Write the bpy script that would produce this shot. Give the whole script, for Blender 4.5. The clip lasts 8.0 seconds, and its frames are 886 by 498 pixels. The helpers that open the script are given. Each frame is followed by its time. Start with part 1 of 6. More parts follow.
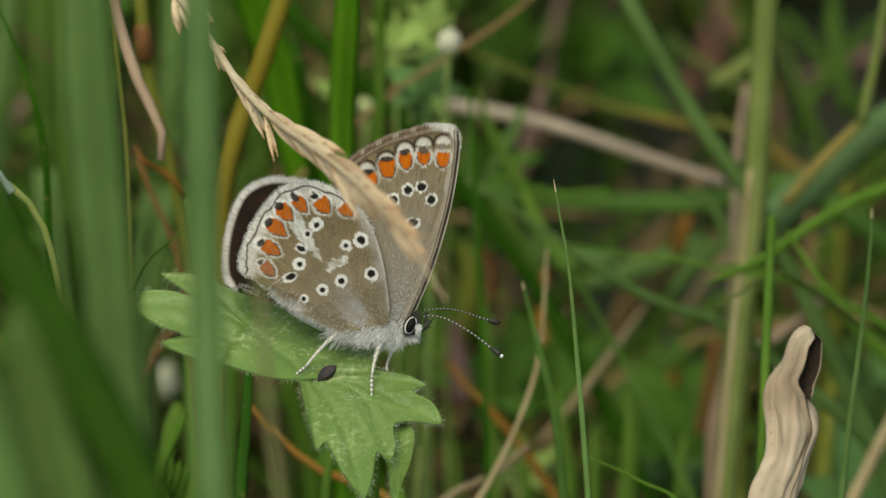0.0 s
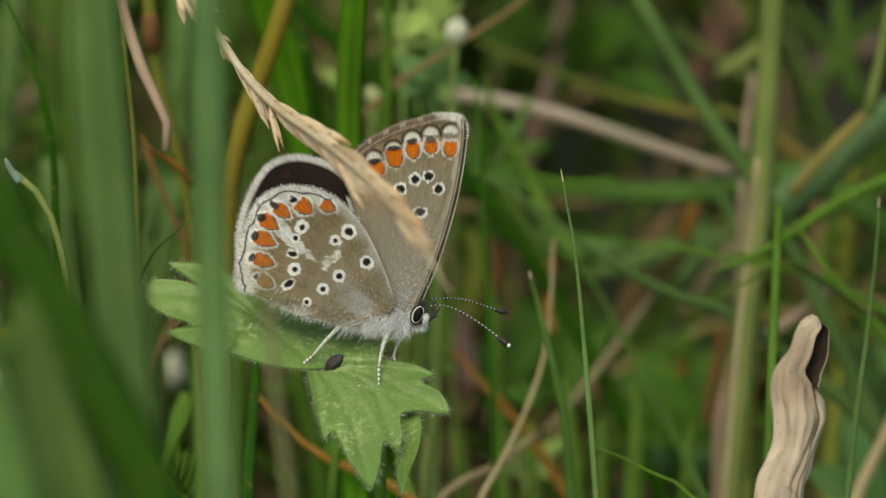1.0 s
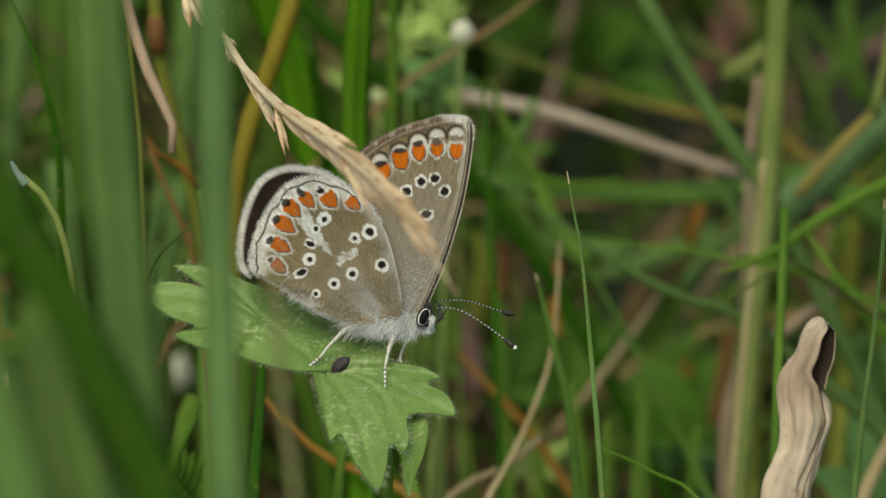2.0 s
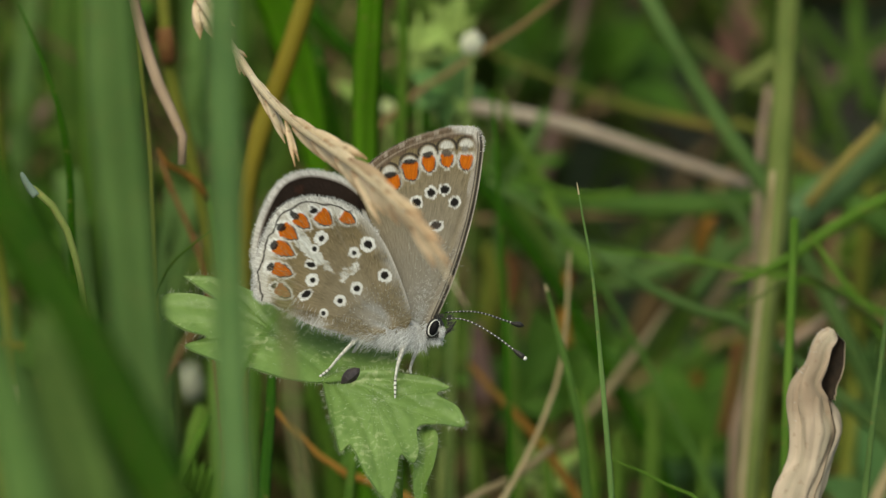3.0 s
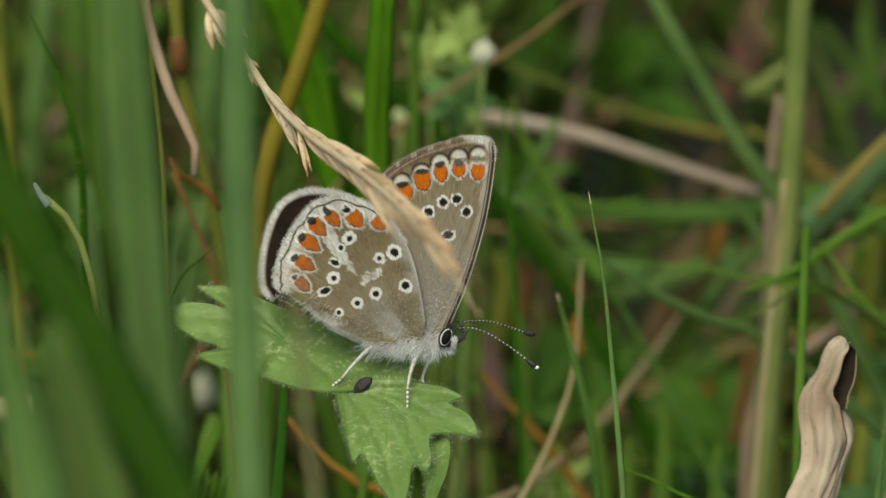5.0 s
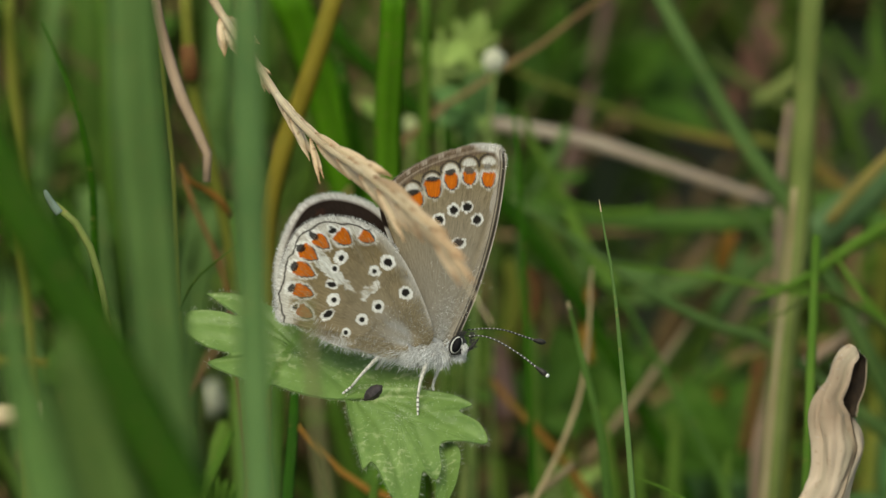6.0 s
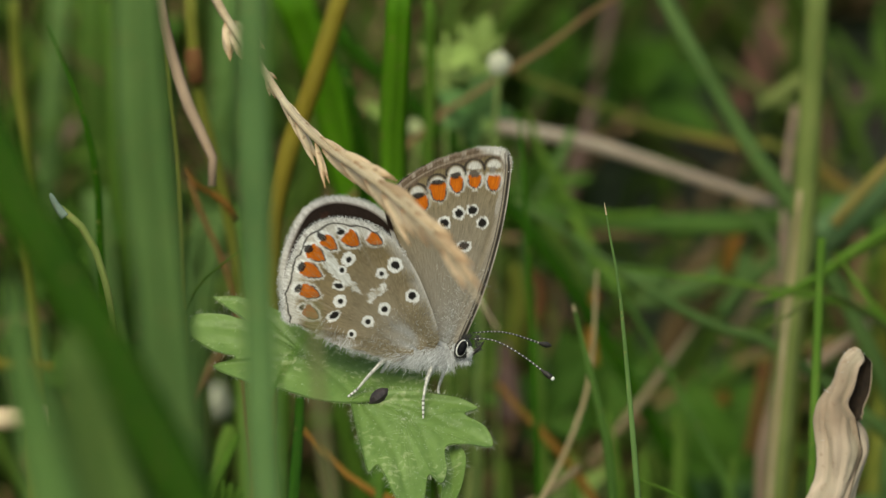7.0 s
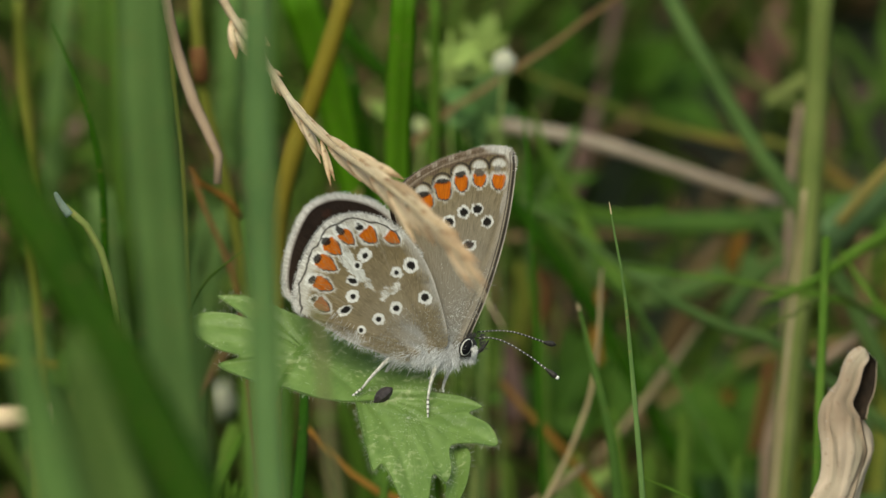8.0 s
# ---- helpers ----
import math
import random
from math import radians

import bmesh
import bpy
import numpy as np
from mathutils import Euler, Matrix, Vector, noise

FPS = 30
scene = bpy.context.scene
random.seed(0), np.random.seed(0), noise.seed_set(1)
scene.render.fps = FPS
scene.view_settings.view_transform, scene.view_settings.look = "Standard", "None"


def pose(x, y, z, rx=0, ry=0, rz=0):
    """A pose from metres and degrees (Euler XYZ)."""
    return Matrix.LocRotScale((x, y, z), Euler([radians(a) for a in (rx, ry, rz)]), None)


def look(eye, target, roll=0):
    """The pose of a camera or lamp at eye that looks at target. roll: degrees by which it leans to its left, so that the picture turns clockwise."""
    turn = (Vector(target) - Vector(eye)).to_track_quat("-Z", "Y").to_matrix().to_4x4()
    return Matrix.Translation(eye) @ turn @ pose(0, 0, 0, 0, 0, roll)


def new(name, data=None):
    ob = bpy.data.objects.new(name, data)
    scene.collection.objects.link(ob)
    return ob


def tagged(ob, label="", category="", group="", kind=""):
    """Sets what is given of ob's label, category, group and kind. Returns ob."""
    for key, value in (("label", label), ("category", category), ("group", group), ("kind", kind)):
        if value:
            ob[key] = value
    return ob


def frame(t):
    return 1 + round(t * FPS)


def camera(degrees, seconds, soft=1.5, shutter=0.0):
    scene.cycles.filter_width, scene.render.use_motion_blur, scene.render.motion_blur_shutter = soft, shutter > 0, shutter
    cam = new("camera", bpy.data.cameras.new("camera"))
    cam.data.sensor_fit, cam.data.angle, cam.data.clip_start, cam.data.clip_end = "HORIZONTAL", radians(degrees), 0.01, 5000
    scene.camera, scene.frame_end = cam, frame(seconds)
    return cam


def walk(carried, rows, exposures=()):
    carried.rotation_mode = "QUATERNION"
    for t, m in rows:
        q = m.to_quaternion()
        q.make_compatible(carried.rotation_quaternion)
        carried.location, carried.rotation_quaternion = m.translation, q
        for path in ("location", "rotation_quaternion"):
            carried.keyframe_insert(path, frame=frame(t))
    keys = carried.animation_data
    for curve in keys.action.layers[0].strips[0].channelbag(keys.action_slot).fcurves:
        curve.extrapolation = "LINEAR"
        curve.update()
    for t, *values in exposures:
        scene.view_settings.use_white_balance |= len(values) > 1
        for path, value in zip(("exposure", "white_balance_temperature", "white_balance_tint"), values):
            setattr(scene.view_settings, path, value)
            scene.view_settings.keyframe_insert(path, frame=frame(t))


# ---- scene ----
# A small brown butterfly on a buttercup leaf in long meadow grass, seen close up through a long lens.
# Lengths in this file are millimetres unless a name says otherwise; MM turns them into metres.
MM = 0.001
TILT = 22.0                      # the line of sight falls by this much
SIGHT = Vector((0, math.cos(radians(TILT)), -math.sin(radians(TILT))))

# ---------------------------------------------------------------- camera
cam = camera(6.0, 8.0, soft=1.4)
cam.data.dof.use_dof = True
cam.data.dof.focus_distance = 0.599
cam.data.dof.aperture_fstop = 52.0
cam.data.dof.aperture_blades = 0
STEP = 6.0 / 1568


def eye(t, right, down, roll=0.0, back=0.0):
    """The camera's pose: held by hand, it drifts to its left, up and back by a millimetre or two while it turns."""
    side, rise = 0.55 * t / 8, 0.9 * t / 8
    level = pose(0, 0, 0, 90 - TILT)
    place = Vector((0, -0.5563, 0.32476)) + level @ Vector((-side, rise, back)) * MM
    return t, Matrix.Translation(place) @ level @ pose(0, 0, 0, (down - rise / 0.0401) * STEP, (right - side / 0.0401) * STEP, roll)


walk(cam, [eye(0, 0, 0), eye(0.5, 7.8, -3.2, 0.02), eye(1.0, 12.7, -18.9, 0.01), eye(1.25, 15.2, -18.2, -0.01), eye(2.25, 27.2, -13, -0.07), eye(2.5, 30.4, -11.2, -0.08, 0.15),
           eye(3.0, 41.2, 4.5, -0.08, 0.3), eye(3.5, 45.4, 12.4, -0.12, 0.6), eye(4.0, 48.3, 12.8, -0.15, 0.95), eye(4.5, 55.2, 15.6, -0.18, 1.3), eye(5.25, 68, 25.2, -0.13, 1.5),
           eye(6.0, 81, 35.2, -0.085, 1.6), eye(6.5, 84.6, 37.6, -0.1, 1.6), eye(7.0, 90.4, 40.8, -0.115, 1.9), eye(7.5, 95.2, 38.6, -0.12, 1.8), eye(8.0, 98.9, 39, -0.07, 1.7)],
     exposures=[(0, 0.49, 7400, -5), (8, 0.49, 7400, -5)])

# ---------------------------------------------------------------- light
world = bpy.data.worlds.new("overcast_sky")
scene.world = world
world.use_nodes = True
wn = world.node_tree
sky = wn.nodes.new("ShaderNodeTexSky")
sky.sky_type, sky.sun_disc = "NISHITA", False
sky.sun_elevation, sky.sun_rotation = radians(58), radians(200)
sky.air_density, sky.dust_density, sky.ozone_density = 1.0, 4.0, 1.0
wn.links.new(sky.outputs[0], wn.nodes["Background"].inputs[0])
wn.nodes["Background"].inputs[1].default_value = 0.12
sun = new("sun", bpy.data.lights.new("sun", "SUN"))
sun.data.energy, sun.data.angle, sun.data.color = 1.4, radians(35), (1.0, 0.96, 0.9)
sun.matrix_basis = look((-0.6, -1.2, 2.2), (0, 0, 0))


# ---------------------------------------------------------------- materials
def nodes_of(name):
    m = bpy.data.materials.new(name)
    m.use_nodes = True
    t = m.node_tree
    return m, t, t.nodes, t.links, t.nodes["Principled BSDF"]


def add(t, kind, **values):
    n = t.nodes.new(kind)
    for key, v in values.items():
        n.inputs[key.replace("_", " ")].default_value = v
    return n


def ramp(t, stops):
    n = t.nodes.new("ShaderNodeValToRGB")
    e = n.color_ramp.elements
    while len(e) < len(stops):
        e.new(0.5)
    for k, (p, c) in zip(e, stops):
        k.position, k.color = p, (*c, 1)
    return n


def mix(t, fac, a, b, blend="MIX"):
    n = t.nodes.new("ShaderNodeMix")
    n.data_type, n.blend_type = "RGBA", blend
    for socket, v in ((n.inputs[0], fac), (n.inputs[6], a), (n.inputs[7], b)):
        if isinstance(v, bpy.types.NodeSocket):
            t.links.new(v, socket)
        else:
            socket.default_value = v if isinstance(v, float) else (*v, 1)
    return n.outputs[2]


def see_through(t, bsdf, colour, amount):
    """Lets light pass through a thin leaf."""
    tr = t.nodes.new("ShaderNodeBsdfTranslucent")
    t.links.new(colour, tr.inputs[0])
    both = t.nodes.new("ShaderNodeMixShader")
    both.inputs[0].default_value = amount
    t.links.new(bsdf.outputs[0], both.inputs[1])
    t.links.new(tr.outputs[0], both.inputs[2])
    t.links.new(both.outputs[0], t.nodes["Material Output"].inputs[0])


def blade_material(name, low, mid, high, rough=0.45, through_light=0.3, stain=(0.3, 0.22, 0.08), stained=0.35, per_island=False, veins_across=22, brown_ends=False):
    """Leaf or straw with veins along its length (UV: across, along), patches and dry stains."""
    m, t, n, l, b = nodes_of(name)
    uv = n.new("ShaderNodeUVMap")
    stretch = n.new("ShaderNodeMapping")
    stretch.inputs[3].default_value = (veins_across, 0.5, 1)
    l.new(uv.outputs[0], stretch.inputs[0])
    veins = add(t, "ShaderNodeTexNoise", Scale=1.0, Detail=3.0)
    l.new(stretch.outputs[0], veins.inputs[0])
    place = n.new("ShaderNodeTexCoord")
    patch = add(t, "ShaderNodeTexNoise", Scale=130.0, Detail=4.0)
    l.new(place.outputs[3], patch.inputs[0])
    fine = add(t, "ShaderNodeTexNoise", Scale=1800.0, Detail=2.0)
    l.new(place.outputs[3], fine.inputs[0])
    tone = ramp(t, [(0.3, low), (0.52, mid), (0.75, high)])
    l.new(patch.outputs[0], tone.inputs[0])
    lines = ramp(t, [(0.35, (0.72, 0.76, 0.7)), (0.65, (1.12, 1.1, 1.05))])
    l.new(veins.outputs[0], lines.inputs[0])
    c = mix(t, 1.0, tone.outputs[0], lines.outputs[0], "MULTIPLY")
    if brown_ends:
        parts = n.new("ShaderNodeSeparateXYZ")
        l.new(uv.outputs[0], parts.inputs[0])
        along = ramp(t, [(0.0, (0.5, 0.36, 0.28)), (0.22, (1, 1, 1)), (0.7, (1.05, 1.03, 1.0)), (1.0, (0.72, 0.55, 0.42))])
        l.new(parts.outputs[1], along.inputs[0])
        c = mix(t, 1.0, c, along.outputs[0], "MULTIPLY")
    spots = ramp(t, [(0.62, (0, 0, 0)), (0.72, (stained, stained, stained))])
    l.new(fine.outputs[0], spots.inputs[0])
    c = mix(t, spots.outputs[0], c, stain)
    which = n.new("ShaderNodeNewGeometry") if per_island else n.new("ShaderNodeObjectInfo")
    var = n.new("ShaderNodeMapRange")
    var.inputs[3].default_value, var.inputs[4].default_value = (0.2, 1.5) if per_island else (0.78, 1.2)
    l.new(which.outputs["Random Per Island" if per_island else "Random"], var.inputs[0])
    hsv = n.new("ShaderNodeHueSaturation")
    l.new(c, hsv.inputs["Color"])
    l.new(var.outputs[0], hsv.inputs["Value"])
    l.new(hsv.outputs[0], b.inputs["Base Color"])
    b.inputs["Roughness"].default_value = rough + 0.1
    b.inputs["Specular IOR Level"].default_value = 0.12
    bump = add(t, "ShaderNodeBump", Strength=0.5, Distance=0.0002)
    l.new(veins.outputs[0], bump.inputs["Height"])
    l.new(bump.outputs[0], b.inputs["Normal"])
    see_through(t, b, hsv.outputs[0], through_light)
    return m


GREEN = blade_material("grass_green", (0.078, 0.168, 0.017), (0.112, 0.23, 0.028), (0.16, 0.29, 0.045))
BRIGHT = blade_material("grass_bright", (0.08, 0.225, 0.008), (0.11, 0.29, 0.014), (0.155, 0.35, 0.026), 0.4, 0.4)
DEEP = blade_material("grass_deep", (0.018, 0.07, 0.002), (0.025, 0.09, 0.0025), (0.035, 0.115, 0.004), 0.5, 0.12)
COOL = blade_material("grass_cool", (0.1, 0.18, 0.075), (0.14, 0.24, 0.105), (0.19, 0.3, 0.14), 0.5, 0.3)
LEAFLIGHT = blade_material("grass_light", (0.11, 0.21, 0.03), (0.155, 0.28, 0.045), (0.21, 0.34, 0.065), 0.5, 0.35)
LENSGREEN = blade_material("grass_near", (0.095, 0.185, 0.05), (0.125, 0.23, 0.066), (0.16, 0.275, 0.085), 0.5, 0.3)
WITHERING = blade_material("grass_withering", (0.13, 0.17, 0.035), (0.2, 0.2, 0.045), (0.36, 0.2, 0.055), 0.5, 0.3)
BENT = blade_material("grass_bent", (0.27, 0.27, 0.08), (0.4, 0.3, 0.1), (0.5, 0.29, 0.14), 0.5, 0.3)
PINKLEAF = blade_material("pink_leaf", (0.22, 0.11, 0.1), (0.3, 0.15, 0.14), (0.36, 0.2, 0.18), 0.5, 0.3)
PURPLE = blade_material("purple_leaf", (0.13, 0.08, 0.075), (0.19, 0.12, 0.11), (0.25, 0.17, 0.15), 0.5, 0.3)
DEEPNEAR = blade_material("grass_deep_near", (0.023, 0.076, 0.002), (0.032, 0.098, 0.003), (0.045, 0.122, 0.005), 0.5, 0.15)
BROWNGREEN = blade_material("grass_brownish", (0.13, 0.14, 0.06), (0.17, 0.175, 0.08), (0.21, 0.215, 0.105), 0.5, 0.3)
LENSLIGHT = blade_material("grass_near_light", (0.108, 0.19, 0.046), (0.142, 0.24, 0.062), (0.18, 0.285, 0.08), 0.5, 0.35)
# Darker copy of the grass greens: the shade deep between plants is painted in.
SHADEDGRASS = blade_material("grass_shaded", (0.05, 0.105, 0.015), (0.075, 0.15, 0.024), (0.1, 0.19, 0.035), 0.5, 0.3)
FADEDBLUE = blade_material("faded_bluish", (0.2, 0.27, 0.24), (0.26, 0.34, 0.31), (0.32, 0.4, 0.38), 0.5, 0.3)
LENSDULL = blade_material("grass_near_dull", (0.075, 0.148, 0.05), (0.1, 0.186, 0.062), (0.125, 0.22, 0.078), 0.5, 0.3)
BROWNSTALK = blade_material("brown_stalk", (0.2, 0.12, 0.06), (0.27, 0.17, 0.085), (0.34, 0.23, 0.12), 0.55, 0.25)
DULL = blade_material("grass_dull", (0.065, 0.142, 0.027), (0.093, 0.19, 0.038), (0.12, 0.232, 0.052), 0.5, 0.3)
PALE = blade_material("grass_pale", (0.15, 0.2, 0.055), (0.2, 0.25, 0.075), (0.26, 0.3, 0.105), 0.5, 0.3)
OLIVE = blade_material("grass_olive", (0.15, 0.18, 0.03), (0.22, 0.24, 0.04), (0.3, 0.29, 0.06), 0.5, 0.3)
YELLOW = blade_material("grass_yellow", (0.26, 0.2, 0.02), (0.31, 0.25, 0.032), (0.27, 0.27, 0.045), 0.5, 0.3)
ORANGE = blade_material("grass_orange", (0.24, 0.1, 0.02), (0.34, 0.17, 0.035), (0.32, 0.26, 0.07), 0.55, 0.25)
RUST = blade_material("grass_rust", (0.14, 0.06, 0.025), (0.22, 0.1, 0.04), (0.3, 0.16, 0.07), 0.6, 0.2)
STRAW = blade_material("straw", (0.56, 0.41, 0.27), (0.7, 0.56, 0.4), (0.8, 0.69, 0.54), 0.55, 0.25, (0.16, 0.09, 0.04), 0.4)
HUSK = blade_material("dry_husk", (0.48, 0.33, 0.22), (0.68, 0.53, 0.385), (0.82, 0.7, 0.55), 0.5, 0.2, (0.22, 0.11, 0.06), 0.6, veins_across=5, brown_ends=True)
PINKSTRAW = blade_material("faded_straw", (0.29, 0.23, 0.185), (0.38, 0.31, 0.26), (0.47, 0.4, 0.34), 0.55, 0.25, (0.16, 0.09, 0.05), 0.4)
SOFT = blade_material("grass_soft", (0.085, 0.16, 0.045), (0.115, 0.205, 0.06), (0.15, 0.25, 0.08), 0.5, 0.3)
HAY = blade_material("hay", (0.28, 0.22, 0.12), (0.38, 0.3, 0.18), (0.48, 0.4, 0.26), 0.55, 0.25)
PINKSTALK = blade_material("pink_stalk", (0.3, 0.21, 0.155), (0.4, 0.29, 0.22), (0.5, 0.38, 0.3), 0.55, 0.2)
MEADOW = blade_material("meadow_mixed", (0.055, 0.112, 0.015), (0.1, 0.18, 0.027), (0.2, 0.26, 0.06), 0.5, 0.3, per_island=True)
THATCH = blade_material("thatch", (0.11, 0.075, 0.035), (0.2, 0.135, 0.07), (0.32, 0.22, 0.13), 0.65, 0.15, per_island=True)
PETAL = blade_material("petal_white", (0.92, 0.92, 0.74), (0.95, 0.95, 0.8), (0.96, 0.96, 0.86), 0.5, 0.3, (0.5, 0.5, 0.3), 0.2)
GREENWHITE = blade_material("bud_greenish_white", (0.45, 0.52, 0.25), (0.55, 0.62, 0.34), (0.65, 0.7, 0.45), 0.5, 0.3)
FADED = blade_material("faded_petal", (0.5, 0.52, 0.4), (0.6, 0.62, 0.5), (0.7, 0.71, 0.6), 0.6, 0.3)
REDLEAF = blade_material("red_leaf", (0.1, 0.05, 0.04), (0.15, 0.075, 0.06), (0.19, 0.11, 0.08), 0.5, 0.25)


def plain_material(name, colour, rough, other=None, scale=900.0, relief=0.3, metal=0.0):
    m, t, n, l, b = nodes_of(name)
    place = n.new("ShaderNodeTexCoord")
    grain = add(t, "ShaderNodeTexNoise", Scale=scale, Detail=5.0)
    l.new(place.outputs[3], grain.inputs[0])
    tone = ramp(t, [(0.3, colour), (0.7, other or tuple(c * 1.4 for c in colour))])
    l.new(grain.outputs[0], tone.inputs[0])
    l.new(tone.outputs[0], b.inputs["Base Color"])
    b.inputs["Roughness"].default_value, b.inputs["Metallic"].default_value = rough, metal
    b.inputs["Specular IOR Level"].default_value = 0.3
    bump = add(t, "ShaderNodeBump", Strength=relief, Distance=0.0001)
    l.new(grain.outputs[0], bump.inputs["Height"])
    l.new(bump.outputs[0], b.inputs["Normal"])
    return m


def hair_material(name, root, tip, rough=0.6, clear=0.25):
    """Fine hair or scales: the colour runs along each hair (UV)."""
    m, t, n, l, b = nodes_of(name)
    uv = n.new("ShaderNodeUVMap")
    parts = n.new("ShaderNodeSeparateXYZ")
    l.new(uv.outputs[0], parts.inputs[0])
    tone = ramp(t, [(0.0, root), (0.45, tip)])
    l.new(parts.outputs[1], tone.inputs[0])
    each = n.new("ShaderNodeNewGeometry")
    var = n.new("ShaderNodeMapRange")
    var.inputs[3].default_value, var.inputs[4].default_value = 0.5, 1.15
    l.new(each.outputs["Random Per Island"], var.inputs[0])
    hsv = n.new("ShaderNodeHueSaturation")
    l.new(tone.outputs[0], hsv.inputs["Color"])
    l.new(var.outputs[0], hsv.inputs["Value"])
    l.new(hsv.outputs[0], b.inputs["Base Color"])
    b.inputs["Roughness"].default_value = rough
    see_through(t, b, hsv.outputs[0], clear)
    return m


def wing_material():
    """Wing scales: the pattern is stored on the mesh; fine rows of scales and fibres lie over it."""
    m, t, n, l, b = nodes_of("wing_scales")
    pattern = n.new("ShaderNodeVertexColor")
    pattern.layer_name = "pattern"
    uv = n.new("ShaderNodeUVMap")
    stretch = n.new("ShaderNodeMapping")
    stretch.inputs[3].default_value = (240, 14, 1)
    l.new(uv.outputs[0], stretch.inputs[0])
    fibre = add(t, "ShaderNodeTexNoise", Scale=1.0, Detail=5.0, Roughness=0.65)
    l.new(stretch.outputs[0], fibre.inputs[0])
    place = n.new("ShaderNodeTexCoord")
    scales = add(t, "ShaderNodeTexVoronoi", Scale=11000.0)
    l.new(place.outputs[3], scales.inputs[0])
    f = ramp(t, [(0.32, (0.7, 0.68, 0.66)), (0.68, (1.2, 1.2, 1.2))])
    l.new(fibre.outputs[0], f.inputs[0])
    c = mix(t, 1.0, pattern.outputs[0], f.outputs[0], "MULTIPLY")
    s = ramp(t, [(0.0, (1.06, 1.06, 1.06)), (0.8, (0.88, 0.88, 0.88))])
    l.new(scales.outputs[0], s.inputs[0])
    c = mix(t, 1.0, c, s.outputs[0], "MULTIPLY")
    l.new(c, b.inputs["Base Color"])
    b.inputs["Roughness"].default_value = 0.55
    b.inputs["Specular IOR Level"].default_value = 0.08
    bump = add(t, "ShaderNodeBump", Strength=0.35, Distance=0.00004)
    l.new(fibre.outputs[0], bump.inputs["Height"])
    l.new(bump.outputs[0], b.inputs["Normal"])
    see_through(t, b, c, 0.12)
    return m


def leaf_material():
    """Hairy buttercup leaf: veins fan out from the stalk (UV: round, out), pale mined blotches."""
    m, t, n, l, b = nodes_of("buttercup_leaf")
    place = n.new("ShaderNodeTexCoord")
    patch = add(t, "ShaderNodeTexNoise", Scale=260.0, Detail=4.0)
    fine = add(t, "ShaderNodeTexNoise", Scale=2600.0, Detail=3.0)
    cells = add(t, "ShaderNodeTexVoronoi", Scale=1500.0)
    blotch = add(t, "ShaderNodeTexNoise", Scale=2100.0, Detail=6.0, Distortion=0.2)
    for k in (patch, fine, cells, blotch):
        l.new(place.outputs[3], k.inputs[0])
    uv = n.new("ShaderNodeUVMap")
    stretch = n.new("ShaderNodeMapping")
    stretch.inputs[3].default_value = (30, 0.7, 1)
    l.new(uv.outputs[0], stretch.inputs[0])
    veins = add(t, "ShaderNodeTexNoise", Scale=1.0, Detail=2.0)
    l.new(stretch.outputs[0], veins.inputs[0])
    tone = ramp(t, [(0.3, (0.132, 0.232, 0.05)), (0.7, (0.185, 0.3, 0.078))])
    l.new(patch.outputs[0], tone.inputs[0])
    v = ramp(t, [(0.36, (0.92, 0.93, 0.92)), (0.62, (1.04, 1.03, 1.04))])
    l.new(veins.outputs[0], v.inputs[0])
    c = mix(t, 1.0, tone.outputs[0], v.outputs[0], "MULTIPLY")
    q = ramp(t, [(0.0, (0.92, 0.94, 0.92)), (0.5, (1.08, 1.05, 1.08))])
    l.new(cells.outputs[0], q.inputs[0])
    c = mix(t, 1.0, c, q.outputs[0], "MULTIPLY")
    mine = ramp(t, [(0.53, (0, 0, 0)), (0.62, (0.8, 0.8, 0.8))])
    l.new(blotch.outputs[0], mine.inputs[0])
    spread = add(t, "ShaderNodeTexNoise", Scale=210.0, Detail=1.0)
    l.new(place.outputs[3], spread.inputs[0])
    region = ramp(t, [(0.52, (0, 0, 0)), (0.62, (1, 1, 1))])
    l.new(spread.outputs[0], region.inputs[0])
    c = mix(t, mix(t, 1.0, mine.outputs[0], region.outputs[0], "MULTIPLY"), c, (0.4, 0.47, 0.23))
    l.new(c, b.inputs["Base Color"])
    b.inputs["Roughness"].default_value = 0.5
    bump = add(t, "ShaderNodeBump", Strength=0.45, Distance=0.0002)
    l.new(veins.outputs[0], bump.inputs["Height"])
    bump2 = add(t, "ShaderNodeBump", Strength=0.4, Distance=0.0001)
    l.new(fine.outputs[0], bump2.inputs["Height"])
    l.new(bump.outputs[0], bump2.inputs["Normal"])
    l.new(bump2.outputs[0], b.inputs["Normal"])
    see_through(t, b, c, 0.3)
    return m


def banded_material(name, dark, light, count, share, rough=0.5):
    """Rings of two colours along a feeler or a foot (UV: round, along)."""
    m, t, n, l, b = nodes_of(name)
    uv = n.new("ShaderNodeUVMap")
    parts = n.new("ShaderNodeSeparateXYZ")
    l.new(uv.outputs[0], parts.inputs[0])
    many = n.new("ShaderNodeMath")
    many.operation = "MULTIPLY"
    many.inputs[1].default_value = count
    l.new(parts.outputs[1], many.inputs[0])
    part_of = n.new("ShaderNodeMath")
    part_of.operation = "FRACT"
    l.new(many.outputs[0], part_of.inputs[0])
    tone = ramp(t, [(share - 0.08, dark), (share + 0.08, light)])
    l.new(part_of.outputs[0], tone.inputs[0])
    l.new(tone.outputs[0], b.inputs["Base Color"])
    b.inputs["Roughness"].default_value = rough
    return m


